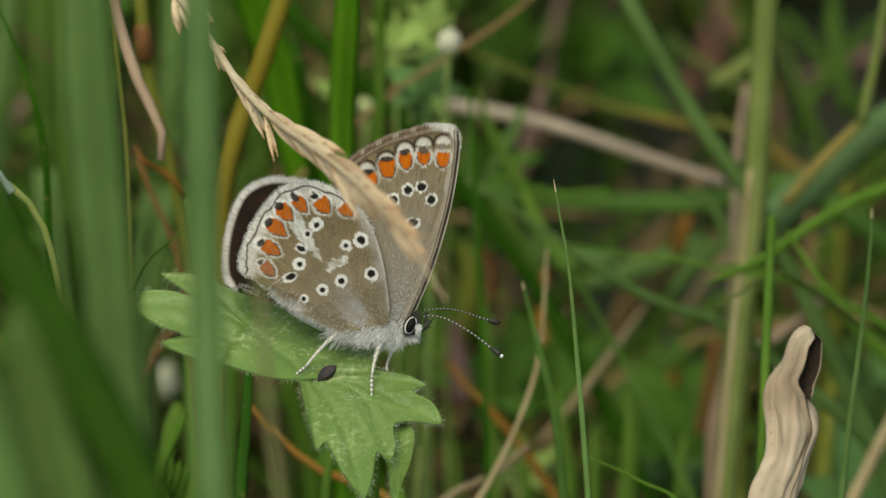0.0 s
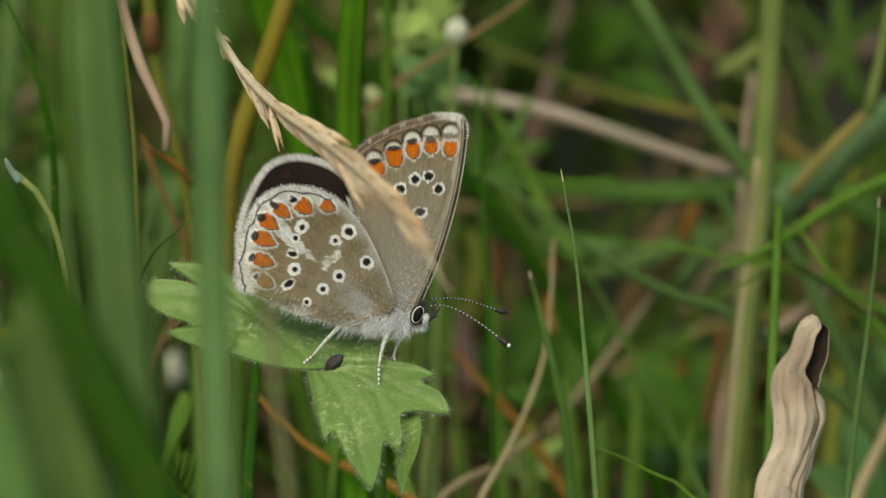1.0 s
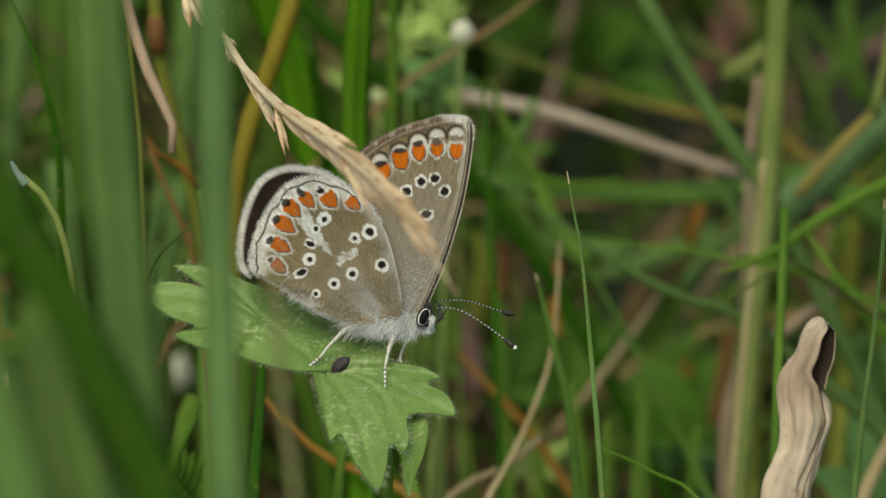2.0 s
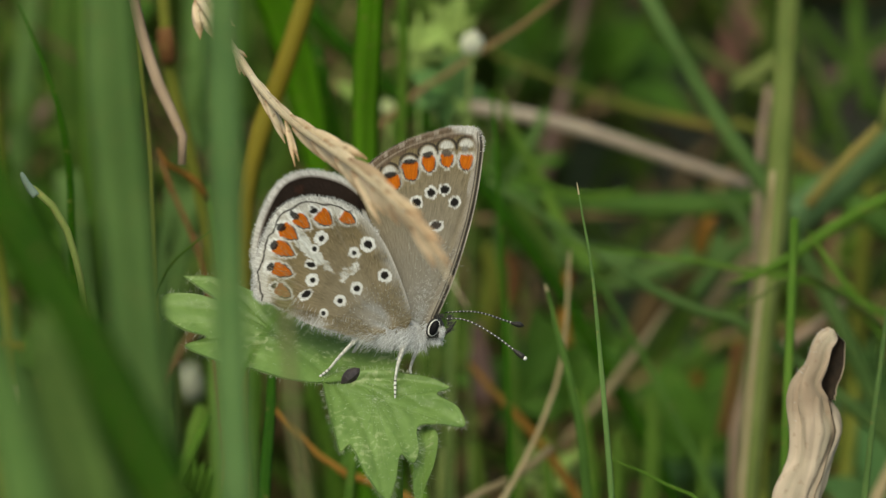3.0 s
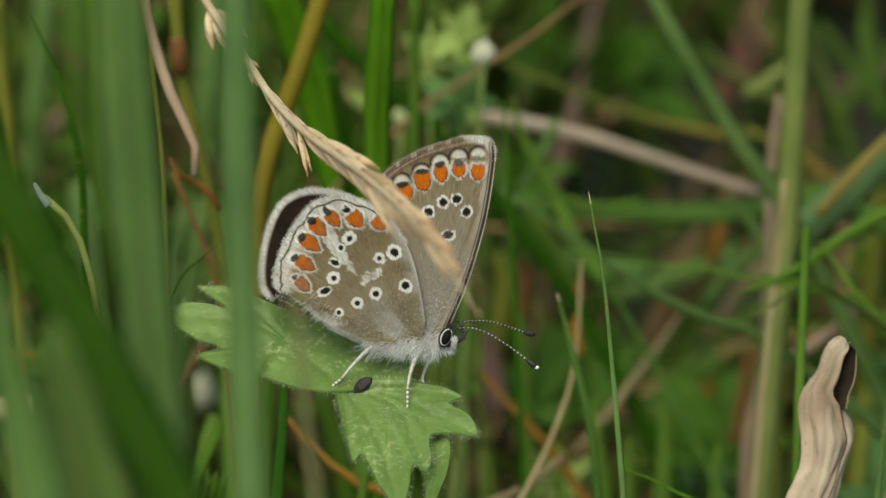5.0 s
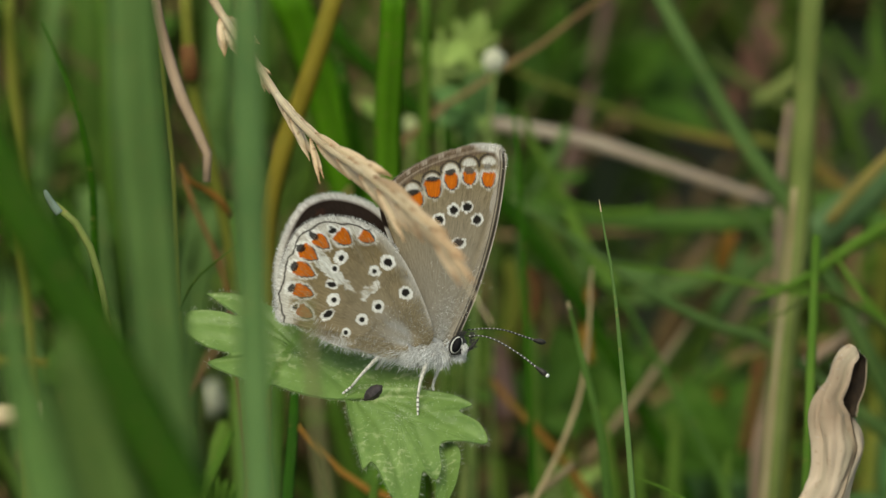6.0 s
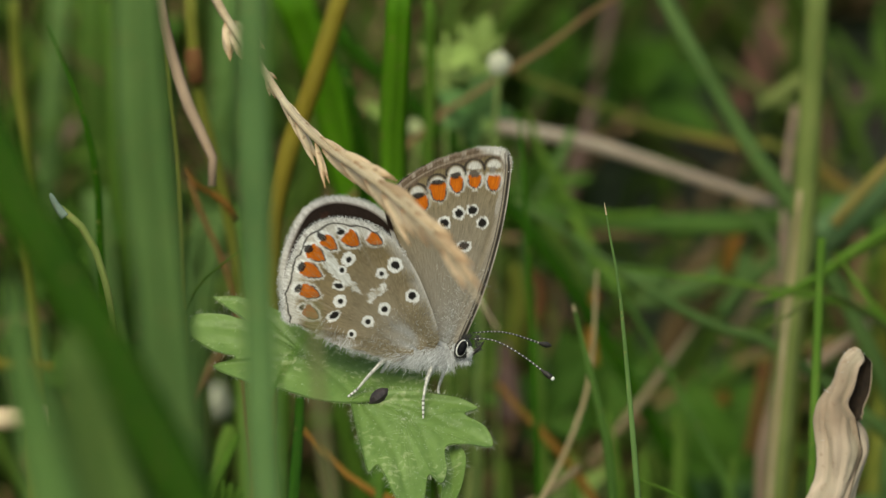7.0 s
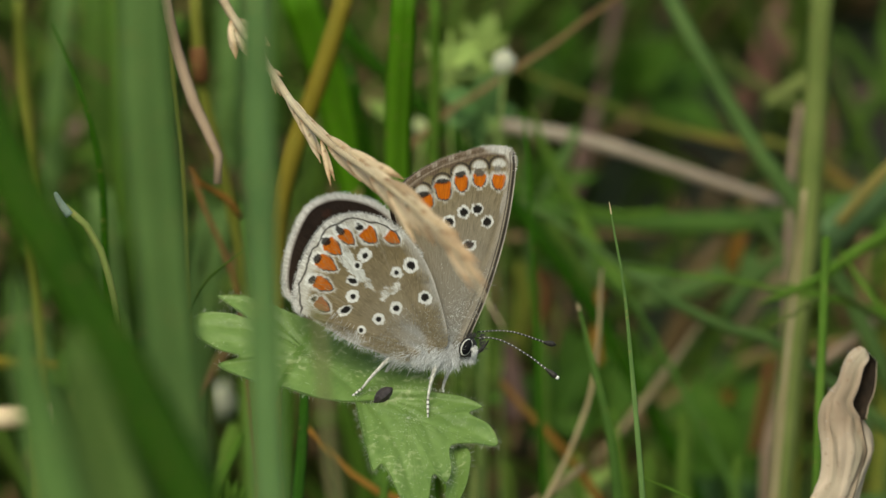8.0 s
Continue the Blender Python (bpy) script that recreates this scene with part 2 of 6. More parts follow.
def ground_material():
    m, t, n, l, b = nodes_of("turf")
    place = n.new("ShaderNodeTexCoord")
    big = add(t, "ShaderNodeTexNoise", Scale=25.0, Detail=6.0)
    small = add(t, "ShaderNodeTexNoise", Scale=420.0, Detail=5.0)
    for k in (big, small):
        l.new(place.outputs[3], k.inputs[0])
    # Soil colour lowered towards black to carry the shade in the open hollows.
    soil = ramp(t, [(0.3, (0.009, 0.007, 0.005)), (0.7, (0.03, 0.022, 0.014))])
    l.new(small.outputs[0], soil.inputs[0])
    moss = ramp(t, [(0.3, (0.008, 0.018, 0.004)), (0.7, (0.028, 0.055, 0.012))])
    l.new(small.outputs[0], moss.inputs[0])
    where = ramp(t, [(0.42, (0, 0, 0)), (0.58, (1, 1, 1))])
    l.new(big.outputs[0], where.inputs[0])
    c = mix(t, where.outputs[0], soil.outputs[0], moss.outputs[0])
    l.new(c, b.inputs["Base Color"])
    b.inputs["Roughness"].default_value = 0.9
    bump = add(t, "ShaderNodeBump", Strength=0.8, Distance=0.003)
    l.new(small.outputs[0], bump.inputs["Height"])
    l.new(bump.outputs[0], b.inputs["Normal"])
    return m


WING = wing_material()
LEAF = leaf_material()
TURF = ground_material()
FRINGE = hair_material("wing_fringe", (0.25, 0.23, 0.2), (0.76, 0.765, 0.76))
FLUFF = hair_material("soft_white_hair", (0.42, 0.41, 0.39), (0.8, 0.81, 0.82))
SCALE_WHITE = hair_material("white_scales", (0.6, 0.61, 0.6), (0.85, 0.86, 0.86))
FUR = hair_material("white_fur", (0.2, 0.2, 0.2), (0.86, 0.88, 0.9))
BROWN_FRINGE = hair_material("brown_fringe", (0.14, 0.1, 0.07), (0.36, 0.31, 0.27))
TAN_HAIR = hair_material("tan_hair", (0.125, 0.096, 0.05), (0.345, 0.283, 0.172))
DOWN = hair_material("pale_down", (0.32, 0.31, 0.28), (0.68, 0.68, 0.66))
FACE_FUR = hair_material("dark_fur", (0.02, 0.02, 0.02), (0.07, 0.065, 0.06))
LEAF_HAIR = hair_material("leaf_hair", (0.4, 0.52, 0.28), (0.85, 0.88, 0.74), 0.5, 0.5)
BODY = plain_material("grey_body", (0.2, 0.2, 0.2), 0.8, (0.5, 0.5, 0.49), 3000)
HEAD = plain_material("dark_head", (0.03, 0.03, 0.03), 0.8, (0.1, 0.1, 0.1), 3000)
EYE = plain_material("black_eye", (0.003, 0.003, 0.004), 0.45, (0.012, 0.012, 0.014), 9000, 0.1)
EYE.node_tree.nodes["Principled BSDF"].inputs["Specular IOR Level"].default_value = 0.06
LEG = plain_material("pale_leg", (0.3, 0.29, 0.26), 0.7, (0.66, 0.65, 0.6), 4500)
FOOT = banded_material("banded_foot", (0.1, 0.09, 0.08), (0.62, 0.61, 0.58), 4.0, 0.35)
FEELER = banded_material("banded_feeler", (0.02, 0.018, 0.016), (0.66, 0.66, 0.64), 19.0, 0.83)
CLUB = plain_material("dark_club", (0.012, 0.011, 0.01), 0.5, (0.04, 0.035, 0.03), 5000)
TIP = plain_material("white_tip", (0.66, 0.66, 0.64), 0.6, (0.78, 0.78, 0.76), 3000)
SEED = plain_material("dark_seed", (0.022, 0.018, 0.02), 0.35, (0.06, 0.048, 0.05), 2500, 0.5)
# Nearly black: the rolled leaf's hollow has its shade put into the colour.
INNER_SHADE = plain_material("hollow_shade", (0.012, 0.008, 0.005), 0.9, (0.035, 0.022, 0.013), 1500)


# ---------------------------------------------------------------- shapes
def spline(points, count):
    """A smooth line through the points: count places along it."""
    p = np.array(points, float)
    d = np.r_[0, np.cumsum(np.linalg.norm(np.diff(p[:, :3], axis=0), axis=1))]
    ext = np.vstack([2 * p[0] - p[1], p, 2 * p[-1] - p[-2]])
    out = []
    for s in np.linspace(0, d[-1], count):
        i = min(int(np.searchsorted(d, s, side="right")) - 1, len(p) - 2)
        u = (s - d[i]) / max(d[i + 1] - d[i], 1e-9)
        a, b, c, e = ext[i:i + 4]
        out.append(0.5 * (2 * b + (c - a) * u + (2 * a - 5 * b + 4 * c - e) * u * u + (3 * b - a - 3 * c + e) * u ** 3))
    return np.array(out)


def gap_to(x, y, line):
    """How far each place lies from a smooth line."""
    p = spline([(*q, 0.0) for q in line], 90)[:, :2]
    best = np.full(x.shape, 1e9)
    for a, b in zip(p[:-1], p[1:]):
        d = b - a
        s = np.clip(((x - a[0]) * d[0] + (y - a[1]) * d[1]) / max(d @ d, 1e-9), 0, 1)
        best = np.minimum(best, np.hypot(x - a[0] - s * d[0], y - a[1] - s * d[1]))
    return best


def mesh_of(name, verts, faces, material, uvs=None, smooth=True):
    me = bpy.data.meshes.new(name)
    me.from_pydata([tuple(v) for v in np.asarray(verts, float) * MM], [], [tuple(f) for f in faces])
    for m in (material if isinstance(material, (list, tuple)) else [material]):
        me.materials.append(m)
    if uvs is not None:
        layer = me.uv_layers.new(name="UVMap")
        idx = np.empty(len(me.loops), dtype=np.int32)
        me.loops.foreach_get("vertex_index", idx)
        layer.data.foreach_set("uv", np.asarray(uvs, np.float32)[idx].ravel())
    if smooth:
        me.polygons.foreach_set("use_smooth", [True] * len(me.polygons))
    me.update()
    return me


def thing(name, label, category, group="", at=None, mesh=None, kind=""):
    ob = tagged(new(name, mesh), label, category, group, kind)
    if at is not None:
        ob.matrix_basis = at
    return ob


def part(name, mesh, parent, label="", kind=""):
    ob = tagged(new(name, mesh), label, kind=kind)
    ob.parent = parent
    return ob


def settle(ob, base):
    """Sets an Empty at the foot of its thing; the parts stay where they are."""
    base = Vector(base) * MM
    ob.matrix_basis = Matrix.Translation(base)
    for child in ob.children:
        child.data.transform(Matrix.Translation(-base))
    return ob


def rooted(points):
    """Carries a line on from its last point down to the soil."""
    a, b = Vector(points[-2][:3]), Vector(points[-1][:3])
    way = (b - a).normalized()
    way.z = min(way.z, -0.5)
    way.normalize()
    out = list(points)
    z = b.z
    while z > 0:
        way = (way + Vector((0, 0, -0.25))).normalized()
        b = b + way * min(14, max(4, z / max(-way.z, 0.1)))
        z = b.z
        out.append((*b, *points[-1][3:]))
        if z <= -1:
            break
    return out


def ribbon_data(points, width, fold=0.25, thick=0.12, turn=0.0, twist=0.0, taper=(0.15, 0.7), steps=None, flat_tip=False):
    """A grass blade: a ribbon folded at its midrib, with thickness, from tip to foot."""
    p = np.array(points, float)
    length = np.linalg.norm(np.diff(p, axis=0), axis=1).sum()
    steps = steps or int(min(60, max(10, length / 2.5)))
    p = spline(p, steps)
    tang = np.gradient(p, axis=0)
    tang /= np.linalg.norm(tang, axis=1)[:, None]
    side = np.cross(tang, np.array(SIGHT))
    side /= np.maximum(np.linalg.norm(side, axis=1), 1e-6)[:, None]
    up = np.cross(side, tang)
    verts, uvs, faces = [], [], []
    for i in range(steps):
        s = i / (steps - 1)
        w = width / 2 * (taper[0] + (1 - taper[0]) * min(1, s / taper[1]) ** 0.6)
        if flat_tip:
            w = width / 2
        w *= 1 + 0.05 * math.sin(i * 0.9 + points[0][0])
        a = turn + twist * s
        u = side[i] * math.cos(a) + up[i] * math.sin(a)
        v = -side[i] * math.sin(a) + up[i] * math.cos(a)
        for k, (x, y) in enumerate(((-1, fold), (-0.5, fold * 0.4), (0, 0), (0.5, fold * 0.4), (1, fold),
                                    (0.5, fold * 0.4), (0, 0), (-0.5, fold * 0.4))):
            h = thick if k in (5, 6, 7) else 0
            verts.append(p[i] + u * x * w + v * (y * w + h * (1.6 if k == 6 else 1)))
            uvs.append((x * 0.5 + 0.5, s * length / 10))
    for i in range(steps - 1):
        for k in range(8):
            a, b = i * 8 + k, i * 8 + (k + 1) % 8
            faces.append((a, b, b + 8, a + 8))
    faces.append(tuple(range(7, -1, -1)))
    faces.append(tuple(range((steps - 1) * 8, steps * 8)))
    return verts, faces, uvs


def tube_data(points, radii, sides=8, steps=None, rough=0.0):
    p = np.array(points, float)
    length = np.linalg.norm(np.diff(p, axis=0), axis=1).sum()
    steps = steps or int(min(60, max(8, length / 2)))
    q = spline(p, steps)
    r = np.interp(np.linspace(0, 1, steps), np.linspace(0, 1, len(radii)), radii)
    tang = np.gradient(q, axis=0)
    tang /= np.linalg.norm(tang, axis=1)[:, None]
    ref = np.array(SIGHT)
    verts, uvs, faces = [], [], []
    for i in range(steps):
        a = np.cross(tang[i], ref)
        a /= max(np.linalg.norm(a), 1e-6)
        b = np.cross(tang[i], a)
        for k in range(sides):
            g = 2 * math.pi * k / sides
            rr = r[i] * (1 + rough * math.sin(3.1 * i + 2.3 * k))
            verts.append(q[i] + (a * math.cos(g) + b * math.sin(g)) * rr)
            uvs.append((k / sides, i / (steps - 1)))
    for i in range(steps - 1):
        for k in range(sides):
            a, b = i * sides + k, i * sides + (k + 1) % sides
            faces.append((a, b, b + sides, a + sides))
    faces.append(tuple(range(sides - 1, -1, -1)))
    faces.append(tuple(range((steps - 1) * sides, steps * sides)))
    return verts, faces, uvs


def joined(pieces):
    verts, faces, uvs = [], [], []
    for v, f, u in pieces:
        k = len(verts)
        verts.extend(v)
        uvs.extend(u)
        faces.extend(tuple(i + k for i in q) for q in f)
    return verts, faces, uvs


def hair_data(root, way, length, width, bend=None, face=(0, 1, 0)):
    """One tapered hair: two quads and a tip."""
    root, way = np.array(root, float), np.array(way, float)
    way /= max(np.linalg.norm(way), 1e-9)
    side = np.cross(way, np.array(face, float))
    side /= max(np.linalg.norm(side), 1e-9)
    bend = np.zeros(3) if bend is None else np.array(bend, float)
    mid = root + way * length * 0.5 + bend * length * 0.2
    end = root + way * length + bend * length * 0.7
    v = [root - side * width / 2, root + side * width / 2, mid - side * width * 0.4, mid + side * width * 0.4, end]
    return v, [(0, 1, 3, 2), (2, 3, 4)], [(0, 0), (1, 0), (0, 0.5), (1, 0.5), (0.5, 1)]


def fan_grid(outline, centre, rings, around, closed=True):
    """Points of a flat shape in rings round its centre, out to a smooth outline."""
    pts = [(*o, 0.0) for o in outline]
    o = spline(pts + [pts[0]], around + 1)[:-1, :2] if closed else spline(pts, around)[:, :2]
    r = np.linspace(0, 1, rings)[:, None, None]
    c = np.array(centre, float)
    grid = c + r * (o[None] - c)
    faces = []
    n = len(o)
    last = n if closed else n - 1
    for i in range(rings - 1):
        for k in range(last):
            a, b = i * n + k, i * n + (k + 1) % n
            faces.append((a, b, b + n, a + n))
    uv = np.stack(np.broadcast_arrays(np.linspace(0, 1, n)[None, :], np.linspace(0, 1, rings)[:, None]), -1)
    return grid.reshape(-1, 2), faces, uv.reshape(-1, 2), o


# ---------------------------------------------------------------- ground
def build_ground():
    inner = [-900, -600, -450, -330, -240, -170, -110, -60, 0, 60, 110, 170, 240, 330, 450, 600, 900]
    line = [-2000000, -200000, -20000, -3000] + inner + [3000, 20000, 200000, 2000000]
    verts, faces = [], []
    n = len(line)
    for y in line:
        for x in line:
            near = abs(x) < 1000 and abs(y) < 1000
            verts.append((x, y, 5 * noise.noise((x * 0.011, y * 0.011, 1.7)) - 3 if near else -3))
    for j in range(n - 1):
        for i in range(n - 1):
            faces.append((j * n + i, j * n + i + 1, (j + 1) * n + i + 1, (j + 1) * n + i))
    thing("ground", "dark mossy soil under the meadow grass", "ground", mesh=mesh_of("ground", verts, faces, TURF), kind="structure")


build_ground()


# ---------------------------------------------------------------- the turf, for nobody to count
# Gaps cleared along the line of sight onto the shade-dark soil: x, y, radius.
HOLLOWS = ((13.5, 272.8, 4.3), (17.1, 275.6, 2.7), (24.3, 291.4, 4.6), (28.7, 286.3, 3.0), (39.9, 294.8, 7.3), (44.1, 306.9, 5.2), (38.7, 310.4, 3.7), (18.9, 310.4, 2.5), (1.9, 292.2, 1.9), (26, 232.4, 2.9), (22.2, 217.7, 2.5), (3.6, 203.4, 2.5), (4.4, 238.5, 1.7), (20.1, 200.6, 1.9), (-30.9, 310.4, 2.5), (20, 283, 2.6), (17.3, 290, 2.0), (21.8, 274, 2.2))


def build_turf():
    """Short grass, thatch and low leaves all round, kept clear of the line of sight."""
    rnd = random.Random(11)
    green, dry = [], []

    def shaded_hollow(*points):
        """Whether a blade would stand in one of the open hollows between the plants, where the soil's darkened colour
        gives the shade.
        """
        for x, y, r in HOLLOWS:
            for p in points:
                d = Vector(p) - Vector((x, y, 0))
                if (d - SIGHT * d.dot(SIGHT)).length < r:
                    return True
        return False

    for k in range(4800):
        far = k >= 3200
        if far:
            x, y = rnd.uniform(-700, 700), rnd.uniform(-850, 900)
        else:
            x, y = rnd.uniform(-75, 75), rnd.uniform(70, 420)
        if not far and x > 4 and noise.noise((x * 0.045, y * 0.03, 4.2)) < -0.08:
            continue
        tall = rnd.uniform(18, 60) if not far else rnd.uniform(30, 110)
        lean = rnd.uniform(0.1, 1.1)
        g = rnd.uniform(0, 2 * math.pi)
        tip = Vector((x + math.cos(g) * tall * lean, y + math.sin(g) * tall * lean, tall))
        # stay behind and below the things that stand in the open
        depth = (tip - Vector((0, 0, 100))).dot(SIGHT)
        across = min(abs(tip.x), abs(x)) < 85
        if across and depth < 150 and y > -90:
            continue
        if across and y <= -90 and tall > 40:
            continue
        if abs(x) < 90 and y < -450:
            continue
        mid = Vector((x, y, 0)).lerp(tip, 0.55) + Vector((0, 0, tall * 0.15))
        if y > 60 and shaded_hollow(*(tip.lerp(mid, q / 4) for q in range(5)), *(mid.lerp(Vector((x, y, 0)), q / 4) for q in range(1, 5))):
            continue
        data = ribbon_data([tip, mid, (x, y, -2)], rnd.uniform(1.0, 2.6) if not far else rnd.uniform(1.5, 4), 0.3, 0.1,
                           rnd.uniform(-1.2, 1.2), rnd.uniform(-0.8, 0.8), steps=7)
        (dry if rnd.random() < 0.22 else green).append(data)
    # thin taller blades between the nearer stems
    for k in range(130):
        w = rnd.uniform(125, 215)
        up = rnd.uniform(-24, 16)
        tip = Vector((rnd.uniform(-50, 62), 0, 100)) + SIGHT * w + Vector((0, 0.3746, 0.9272)) * up
        foot = Vector((tip.x + rnd.gauss(0, 60), tip.y + rnd.uniform(0, 40), 0))
        bend = Vector((rnd.gauss(0, 7), rnd.uniform(-4, 6), rnd.uniform(0, 14)))
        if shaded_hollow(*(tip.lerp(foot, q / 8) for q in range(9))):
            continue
        data = ribbon_data([tip, tip.lerp(foot, 0.4) + bend, tip.lerp(foot, 0.75) + bend * 0.5, foot], rnd.uniform(0.7, 1.7), 0.3, 0.08, rnd.uniform(-0.8, 0.8), 0, (0.1, 0.4), steps=14)
        (dry if rnd.random() < 0.3 else green).append(data)
    # the rougher grass of the meadow further off
    for k in range(2600):
        x, y = rnd.uniform(-2200, 2200), rnd.uniform(-2700, 2400)
        if abs(x) < 500 and -1100 < y < 700:
            continue
        g, tall = rnd.uniform(0, 6.283), rnd.uniform(60, 190)
        foot = Vector((x, y, -3))
        tip = foot + Vector((math.cos(g) * tall * 0.6, math.sin(g) * tall * 0.6, tall))
        data = ribbon_data([tip, foot.lerp(tip, 0.55) + Vector((0, 0, tall * 0.15)), foot], rnd.uniform(4, 10), 0.3, 0.2, rnd.uniform(-1.2, 1.2), 0.3, steps=5)
        (dry if rnd.random() < 0.2 else green).append(data)
    for k in range(500):
        x, y = rnd.uniform(-80, 80), rnd.uniform(90, 420)
        g, ln = rnd.uniform(0, math.pi), rnd.uniform(15, 60)
        a = Vector((x, y, rnd.uniform(1, 14)))
        b = a + Vector((math.cos(g) * ln, math.sin(g) * ln, rnd.uniform(-4, 8)))
        if shaded_hollow(*(a.lerp(b, q / 5) for q in range(6))):
            continue
        dry.append(ribbon_data([a, (a + b) / 2 + Vector((0, 0, rnd.uniform(0, 5))), b], rnd.uniform(0.7, 1.8), 0.3, 0.1, rnd.uniform(-1, 1), 0, steps=6))
    thing("grass", "dense short green meadow grass growing from the soil", "grass", mesh=mesh_of("grass", *sorted_data(green, MEADOW)), kind="stuff")
    thing("thatch", "dead brown grass litter lying in the turf", "dead grass", mesh=mesh_of("thatch", *sorted_data(dry, THATCH)), kind="stuff")


def sorted_data(pieces, material):
    v, f, u = joined(pieces)
    return v, f, material, u


build_turf()


# ---------------------------------------------------------------- single blades and stems of the background
def blade(label, mat, width, points, root=True, withered=False, **shape):
    line = rooted(points) if root else points
    v, f, u = ribbon_data(line, width, **shape)
    ob = thing("grass_plant", label, "grass plant", "tall grass plants")
    part("blade", mesh_of("blade", v, f, mat, u), ob)
    if withered:
        v, f, u = ribbon_data(spline(line, 400)[:4] - np.array(SIGHT) * 0.04, width * 0.2, steps=8, taper=(0.2, 0.8))
        part("withered_tip", mesh_of("withered_tip", v, f, STRAW, u), ob, "dry beige tip")
    if width > 0.8:
        rib = spline(line, 40) - np.array(SIGHT) * 0.03 * width
        v, f, u = tube_data(rib, [0.02 * width, 0.035 * width, 0.04 * width], 6, 40)
        part("midrib", mesh_of("midrib", v, f, mat, u), ob)
    return settle(ob, line[-1])


def stem(label, mat, radii, points, root=True, joint=None, sheath=None, tuft=None, **shape):
    line = rooted(points) if root else points
    if root and not sheath and max(radii) > 0.3:
        sheath = mat
    v, f, u = tube_data(line, radii, **shape)
    ob = thing("grass_stalk", label, "grass stalk", "meadow grass stalks")
    part("stem", mesh_of("stem", v, f, mat, u), ob)
    if joint:
        v, f, u = tube_data(joint, [r * max(radii) for r in (1.0, 1.2, 1.2, 1.0)])
        part("joint", mesh_of("joint", v, f, RUST, u), ob, "brown swollen joint")
    if sheath:
        low = spline(line, 60)[22:]
        v, f, u = tube_data(low, [radii[-1] * 1.02, radii[-1] * 1.14, radii[-1] * 1.18], sides=10)
        part("leaf_sheath", mesh_of("leaf_sheath", v, f, sheath, u), ob, "leaf sheath clasping the stem")
    if tuft:
        v, f, u = ribbon_data(tuft, 0.6, steps=12, taper=(0.3, 0.6))
        part("tuft", mesh_of("tuft", v, f, FADEDBLUE, u), ob, "pale bluish tip")
    return settle(ob, line[-1])


def build_background():
    # tall stems and blades behind the butterfly, far ones last
    blade("thin green grass blade with a dry pointed tip", SOFT, 0.5, [(7.83, -0.01, 105.31), (8.3, -2.02, 103.01), (8.84, -4.14, 100.43), (9.43, -9.45, 95.31), (10.12, -18.65, 88.53)], withered=True, taper=(0.1, 0.25))
    blade("thin dull green grass blade, pointed and upright", DULL, 0.85, [(5.93, 30.63, 85.02), (6.53, 29.77, 82.9), (7.46, 28.38, 79.44), (8.48, 26.71, 75.31), (9.07, 24.41, 69.62)], withered=True, taper=(0.15, 0.2))
    blade("thin green blade with a pale withered tip", SOFT, 0.5, [(31.66, 23.39, 93.83), (31.48, 21.34, 91.42), (30.75, 16.39, 87.17), (29.57, 9.91, 81.83), (28.85, 5.16, 78.07)], withered=True, taper=(0.2, 0.2))
    stem("thin upright bright green grass stem", GREEN, [0.35, 0.4, 0.4], [(24.9, 37.98, 87.24), (24.65, 34.61, 84.22), (24.2, 28.36, 79.44), (23.87, 23.7, 75.91), (23.55, 18.9, 72.03)], sheath=GREEN)
    blade("short pointed green blade bent sideways", PALE, 0.9, [(20.87, 40.09, 79.11), (22.07, 41.24, 79.28), (23.87, 43.5, 79.53), (25.9, 45.72, 79.7)], root=True)
    stem("thick pale green grass stem standing upright", PALE, [0.95, 1.0, 0.95, 0.85, 0.8], [(26.03, 78.96, 92.52), (25.76, 77.1, 87.91), (25.26, 74.05, 80.37), (24.72, 71.34, 73.66), (23.68, 67.95, 65.28), (22.5, 62.88, 52.71)], sheath=PALE)
    stem("dull olive grass stem beside a thicker one", OLIVE, [0.3, 0.42, 0.45], [(26.66, 86.93, 74.88), (25.92, 84.17, 68.03), (25.18, 81.4, 61.19), (24.63, 78.98, 55.21), (24.08, 75.7, 47.08)])
    stem("dry tan grass stem behind green ones", PINKSTALK, [0.3, 0.5, 0.5, 0.45], [(25.32, 101.57, 73.73), (24.66, 99.98, 69.81), (24.38, 97.87, 64.57), (24.28, 95.75, 59.34), (23.81, 92.93, 52.35), (22.49, 90.81, 47.12), (22.31, 88.52, 41.45)])
    blade("wide green grass blade leaning across", SOFT, 1.5, [(11.84, 95.55, 90.88), (13.92, 93.82, 86.59), (15.77, 92.52, 83.37), (18.32, 90.87, 79.3), (20.86, 89.23, 75.23), (23.18, 88.01, 72.22), (25.26, 86.85, 69.35)], taper=(0.8, 0.3))
    stem("faded pinkish dry grass stalk lying across", PINKSTRAW, [0.5, 0.58, 0.6, 0.56, 0.52, 0.42], [(-4.51, 114.25, 67.76), (-0.19, 114.02, 67.18), (4.61, 113.75, 66.52), (9.41, 113.34, 65.49), (14.21, 112.74, 64.03), (19.01, 112.13, 62.51), (24.05, 111.52, 61)], root=False)
    blade("broad green blade lying level", DULL, 2.1, [(2.21, 113.24, 59.91), (7.51, 112.91, 59.1), (13.28, 112.77, 58.75), (19.06, 112.77, 58.75), (25.32, 112.91, 59.1), (30.61, 113.27, 60)], taper=(0.5, 0.2), turn=0.2)
    blade("yellow and orange withering grass blade", WITHERING, 1.45, [(2.01, 131.68, 65.5), (4.72, 131.24, 64.41), (8.65, 130.66, 63), (13.07, 130.02, 61.41), (17, 129.62, 60.4), (21.91, 129.21, 59.4), (25.84, 129.1, 59.13)], turn=0.3)
